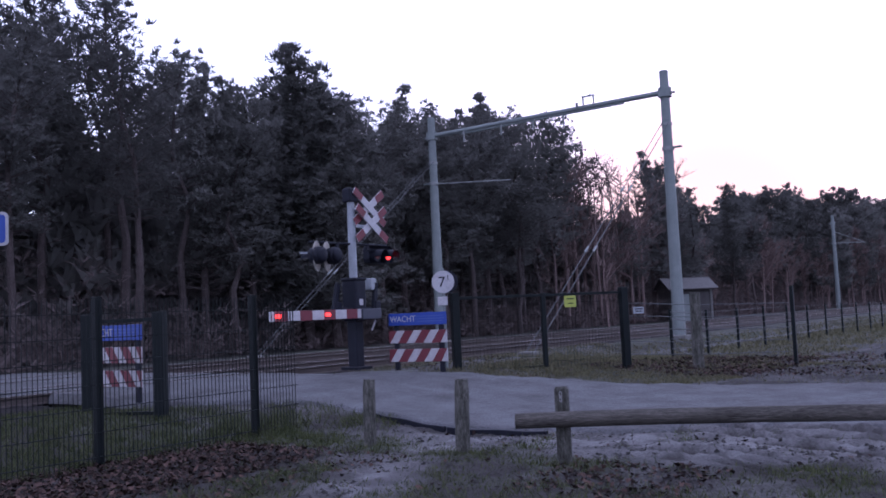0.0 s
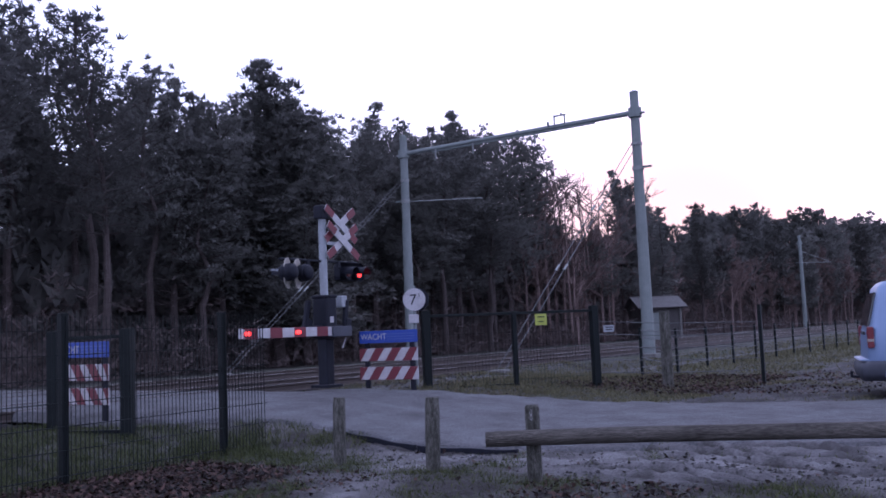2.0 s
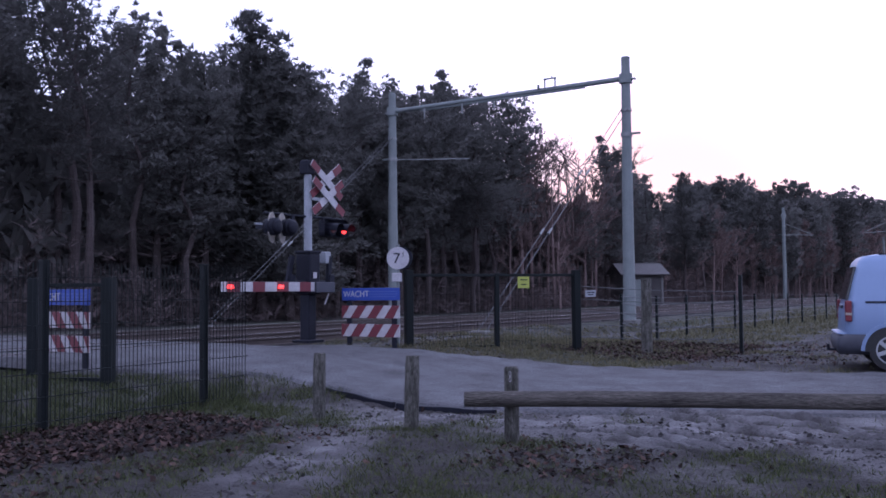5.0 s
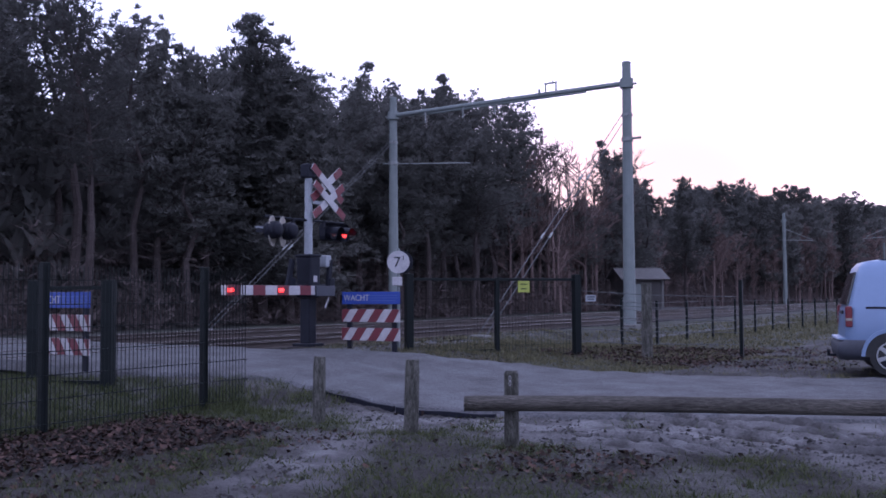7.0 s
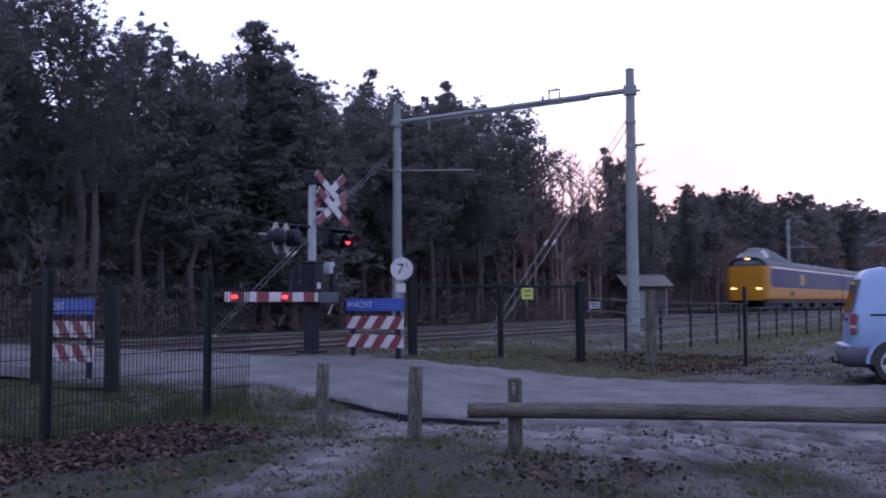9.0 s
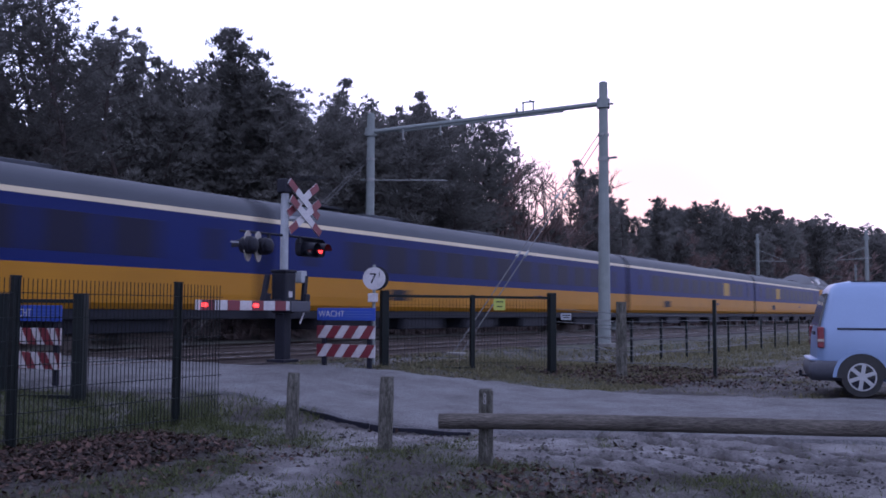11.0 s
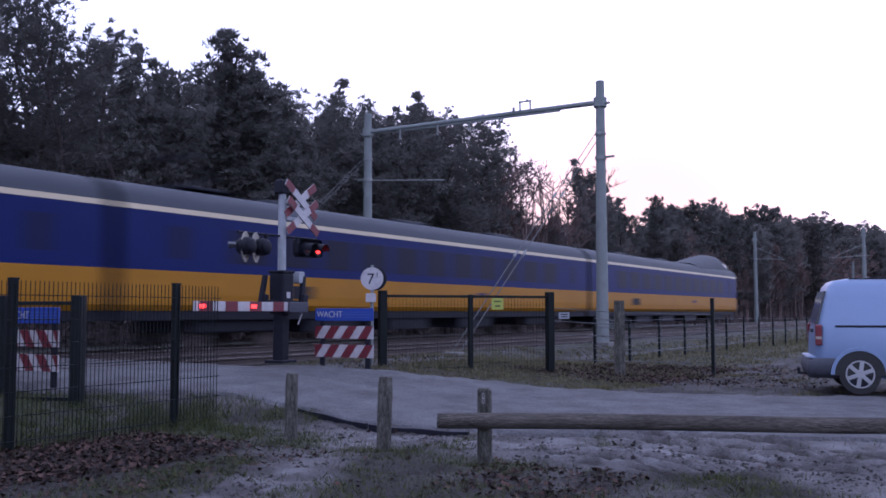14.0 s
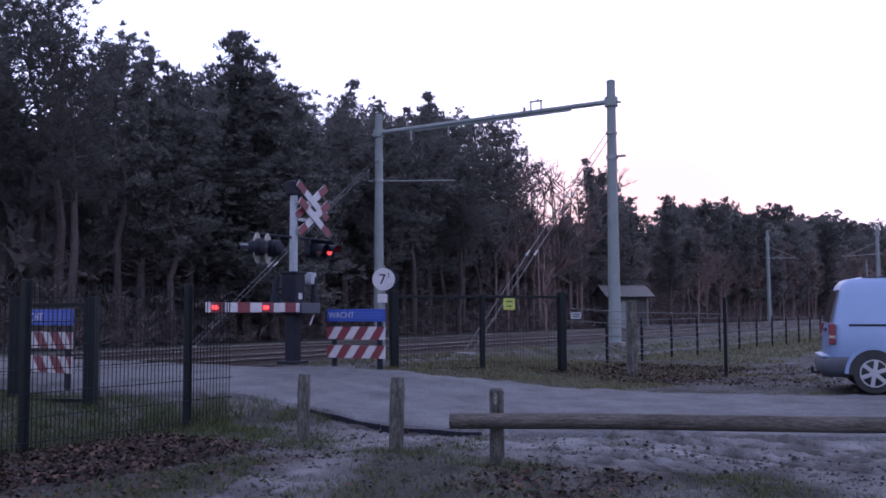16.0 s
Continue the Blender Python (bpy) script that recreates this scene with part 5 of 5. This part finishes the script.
def car(ob, x0, x1, cab_front, cab_rear, seed):
    rng = random.Random(seed)
    a = x0 + (1.5 if cab_front else 0.16)
    b = x1 - (0.6 if cab_rear else 0.16)
    st = [(a, 1.0), ((a + b) / 2, 1.0), (b, 1.0)]
    body = part("car_body", shell(st, LOWER), M["train_yellow"], ob, "yellow lower body side")
    band = part("window_band", shell(st, BAND), M["train_blue"], ob, "blue window band")
    part("roof_stripe", shell(st, STRIPE), M["train_cream"], ob, "cream stripe under the roof")
    part("roof", shell([(a - (1.2 if cab_front else 0), 0.97 if cab_front else 1.0), (a + 0.3, 1.0), (b - 0.3, 1.0), (b + (0.35 if cab_rear else 0), 0.97 if cab_rear else 1.0)], ROOF), M["train_grey"], ob, "grey curved roof", True)
    part("floor_pan", box((b - a, 2.5, 0.3), pose((a + b) / 2, 0, 0.85), 0.02), M["black"], ob, "dark underframe")
    for e, flag in ((a, cab_front), (b, cab_rear)):
        if not flag:
            pts = [(y, z) for y, z in LOWER + BAND[1:] + STRIPE[1:] + ROOF[1:]]
            bm = plate(pts + [(-y, z) for y, z in reversed(pts[:-1])], pose(e, 0, 0, 0, 0, 90), 0.03)
            part("end_wall", clean(bm), M["black"], ob)
    if cab_front:
        for s in (-1, 1):
            pts = [(0.55 * math.cos(t), 0.665 * math.sin(t)) for t in [math.pi * (0.5 + k / 12) for k in range(13)]]
            part("blue_curve", clean(plate(pts, pose(a, s * 1.394, 2.505), 0.024)), M["train_blue"], band, "rounded front end of the blue band")
    n = 11
    for k in range(n):
        f = a + 3.2 + (b - a - 6.4) * (k + 0.5) / n
        w = (b - a - 6.4) / n * 0.80
        for s in (-1, 1):
            m = M["train_lit"] if rng.random() < 0.02 else M["train_glass"]
            part("window", box((w, 0.02, 0.84), pose(f, s * 1.394, 2.50), 0.006), m, band, "lit carriage window" if m is M["train_lit"] else "dark carriage window")
    for f in (a + 1.7, b - 1.7):
        for s in (-1, 1):
            d = part("door", box((1.2, 0.02, 1.26), pose(f, s * 1.392, 2.50), 0.008), M["train_blue"], ob, "blue passenger door")
            part("door_window", box((0.42, 0.012, 0.75), pose(f, s * 1.404, 2.5), 0.005), M["train_lit"] if rng.random() < 0.06 else M["train_glass"], d)
    for s in (-1, 1):
        part("side_vent", box((1.1, 0.016, 0.34), pose(a + (b - a) * 0.23, s * 1.398, 1.42), 0.005), M["black"], body, "dark vent panel")
        part("number_bar", box((0.7, 0.01, 0.12), pose(a + (b - a) * 0.62, s * 1.402, 1.52)), M["train_blue"], body, "dark bar of unreadable marking")
    for f in (0.3, 0.45, 0.62):
        part("equipment_box", box((2.4, 2.3, 0.42), pose(a + (b - a) * f, 0, 0.56), 0.03), M["black"], ob)
    for f in (x0 + 4.2, x1 - 4.2):
        bg = part("bogie", box((3.2, 2.1, 0.32), pose(f, 0, 0.55), 0.04), M["black"], ob, "dark bogie frame")
        for dx in (-1.25, 1.25):
            for s in (-0.755, 0.755):
                part("axle_wheel", tube((f + dx, s - 0.06, 0.46), (f + dx, s + 0.06, 0.46), 0.455, None, 20), M["rail_side"], bg, "steel wheel")
    for k in range(3):
        part("roof_hatch", box((1.6, 0.9, 0.12), pose(a + (b - a) * (0.25 + 0.25 * k), 0, 3.92), 0.03), M["train_grey"], ob)


def pantograph(ob, x):
    bm = bmesh.new()
    for y in (-0.45, 0.45):
        add_tube(bm, (x, y, 3.95), (x + 1.1, y * 0.7, 4.35), 0.025, None, 6)
        add_tube(bm, (x + 1.1, y * 0.7, 4.35), (x + 0.1, y * 0.6, 4.75), 0.02, None, 6)
    add_box(bm, (0.25, 1.6, 0.04), pose(x + 0.1, 0, 4.78), 0.01)
    add_box(bm, (1.6, 1.1, 0.08), pose(x + 0.5, 0, 3.98), 0.02)
    part("pantograph", bm, M["black"], ob, "dark folded pantograph")


def train_unit(lengths, seed, label):
    ob = thing("train_unit", label, "train", None, group="coupled train units")
    x = 0.0
    for i, L in enumerate(lengths):
        car(ob, x, x + L, i == 0, i == len(lengths) - 1, seed + i)
        x += L
    cab_end(ob, 0.0, 1)
    cab_end(ob, x, -1)
    pantograph(ob, lengths[0] + 3.0)
    return ob


unit_a = train_unit([27.05, 26.5, 26.5, 27.05], 3, "yellow and blue four-car electric train with lit headlights")
unit_b = train_unit([27.05, 26.5, 27.05], 9, "yellow and blue three-car electric train coupled behind another")


# ---------------------------------------------------------------- grass, dead leaves
def scatter_grass():
    r = np.random.RandomState(7)
    n = 280000
    x, y = np.concatenate([r.uniform(2.5, 9.8, n * 2 // 3), r.uniform(9.0, 24.0, n // 3), r.uniform(13.4, 23.0, 70000)]), np.concatenate([r.uniform(0.0, 12.0, n * 2 // 3), r.uniform(-1.0, 12.2, n // 3), r.uniform(2.5, 10.2, 70000)])
    far_x, far_y = r.uniform(18, 62, 70000), r.uniform(2.0, 11.0, 70000)
    x, y = np.concatenate([x, far_x]), np.concatenate([y, far_y])
    patch = fbm(x, y, 1.6, 21) + 0.5 * fbm(x, y, 4.5, 22)
    on = (x > road_left(y) - 0.05 + 0.15 * patch) & (x < road_right(y) + 0.1 + 0.15 * patch)
    keep = (r.uniform(0, 1, x.shape) < grass_share(x, y)) & ~on
    x, y, patch = x[keep], y[keep], patch[keep]
    z = ground_z(x, y) - 0.01
    h = r.uniform(0.025, 0.075, x.shape) * np.where(y > 8.0, 1.5, 1.0) * np.where((y > 7.2) & (y < 9.0) & (x > 7.7) & (x < 9.4), 1.8, 1.0) * np.where(x > 24, 1.3, 1)
    a = r.uniform(0, 6.28, x.shape)
    w = np.where(x > 15, 0.008, 0.0045) * r.uniform(0.7, 1.4, x.shape) * np.where(x > 24, 2, 1)
    lx, ly = r.normal(0, 0.6, x.shape) * h, r.normal(0, 0.6, x.shape) * h
    A = np.stack([x - w * np.cos(a), y - w * np.sin(a), z], -1)
    B = np.stack([x + w * np.cos(a), y + w * np.sin(a), z], -1)
    C = np.stack([x + lx, y + ly, z + h], -1)
    for name, pick, material, label in (("grass", x <= 13.0, M["grass"], "short dull green winter grass in patches"), ("verge_grass", x > 13.0, M["dry_grass"], "dry olive grass on the verge along the railway")):
        V = np.stack([A[pick], B[pick], C[pick]], 1).reshape(-1, 3)
        Fc = np.arange(len(V)).reshape(-1, 3)
        tagged(mesh_object(name, V.tolist(), Fc.tolist(), material), label, "grass", kind="stuff")


scatter_grass()


def scatter_leaves():
    r = np.random.RandomState(17)
    spots = []

    def area(n, x0, x1, y0, y1, lift=0.05):
        spots.append(np.stack([r.uniform(x0, x1, n), r.uniform(y0, y1, n), r.uniform(0.0, lift, n)], -1))

    area(6500, 2.5, 7.2, 6.5, 8.3, 0.05)
    area(1900, 2.5, 7.4, 5.6, 8.6, 0.02)
    area(300, 4.0, 9.3, 1.0, 6.5, 0.015)
    area(650, 6.2, 7.6, 2.6, 4.0, 0.02)
    area(4600, 16.6, 22.5, 5.4, 8.6, 0.07)
    area(1500, 17.0, 24.0, 3.0, 6.5, 0.04)
    area(900, 13.6, 18.0, 8.0, 11.5, 0.03)
    P = np.concatenate(spots)
    x, y = P[:, 0], P[:, 1]
    dens = fbm(x, y, 1.5, 31)
    keep = (dens > -0.35) & ~((x > road_left(y)) & (x < road_right(y)) & (r.uniform(0, 1, len(x)) < 0.97))
    P, x, y = P[keep], x[keep], y[keep]
    z = ground_z(x, y) + P[:, 2] + 0.006
    n = len(x)
    s = r.uniform(0.012, 0.036, n) * np.where(x > 14, 1.15, 1.0)
    a = r.uniform(0, 6.28, n)
    t1, t2 = r.normal(0, 0.45, n), r.normal(0, 0.45, n)
    ux, uy = np.cos(a) * s, np.sin(a) * s
    vx, vy = -np.sin(a) * s * 0.6, np.cos(a) * s * 0.6
    corners = []
    for p, q, lift in ((-1, 0, 0.2), (0, -1, 0), (1, 0, 0.25), (0, 1, 0)):
        corners.append(np.stack([x + p * ux + q * vx, y + p * uy + q * vy, z + s * (p * t1 + q * t2) * 0.7 + lift * s], -1))
    V = np.stack(corners, 1).reshape(-1, 3)
    i = np.arange(n) * 4
    F = np.concatenate([np.stack([i, i + 1, i + 3], -1), np.stack([i + 1, i + 2, i + 3], -1)])
    ob = mesh_object("fallen_leaves", V.tolist(), F.tolist(), M["litter"])
    tagged(ob, "brown fallen leaves drifted along the fence and verge", "leaf litter", kind="stuff")


scatter_leaves()


def clods():
    """Small lumps of soil and stones on the bare ground."""
    r = np.random.RandomState(23)
    n = 11000
    x, y = r.uniform(3.2, 9.6, n), r.uniform(0.2, 8.0, n)
    keep = (r.uniform(0, 1, n) < 0.25 + 0.75 * path_mask(x, y)) & (fbm(x, y, 5.0, 61) > -0.1)
    x, y = x[keep], y[keep]
    n = len(x)
    s = r.uniform(0.006, 0.028, n) * r.uniform(0.6, 1.3, n)
    z = ground_z(x, y)
    base = np.array([(1, 0, 0), (0.2, 0.95, 0.05), (-0.9, 0.3, 0), (-0.4, -0.9, 0), (0.5, -0.6, 0.1), (0.1, 0.05, 0.75)])
    jit = r.uniform(0.65, 1.3, (n, 6, 3))
    a = r.uniform(0, 6.28, n)
    P = base[None] * jit * s[:, None, None]
    X = P[..., 0] * np.cos(a)[:, None] - P[..., 1] * np.sin(a)[:, None] + x[:, None]
    Y = P[..., 0] * np.sin(a)[:, None] + P[..., 1] * np.cos(a)[:, None] + y[:, None]
    V = np.stack([X, Y, P[..., 2] + z[:, None] - 0.003], -1).reshape(-1, 3)
    i = (np.arange(n) * 6)[:, None]
    F = np.concatenate([i + np.array([[k, (k + 1) % 5, 5]]) for k in range(5)])
    ob = mesh_object("soil_clods", V.tolist(), F.tolist(), M["clod"])
    tagged(ob, "crumbled lumps of dark soil and small stones", "soil", kind="stuff")


clods()


# ---------------------------------------------------------------- motion
def motions():
    # the leading unit's nose along the track; it slows a little at the end
    times = [0.5 * k for k in range(33)]
    place = [47.5 - 37.4 * (t - 9.5) + 0.077 * max(0.0, t - 12.5) ** 3 for t in times]
    walk(unit_a, [(t, pose(x, FAR_TRACK, RAIL_Z)) for t, x in zip(times, place)])
    walk(unit_b, [(t, pose(x + 107.25, FAR_TRACK, RAIL_Z)) for t, x in zip(times, place)])


motions()
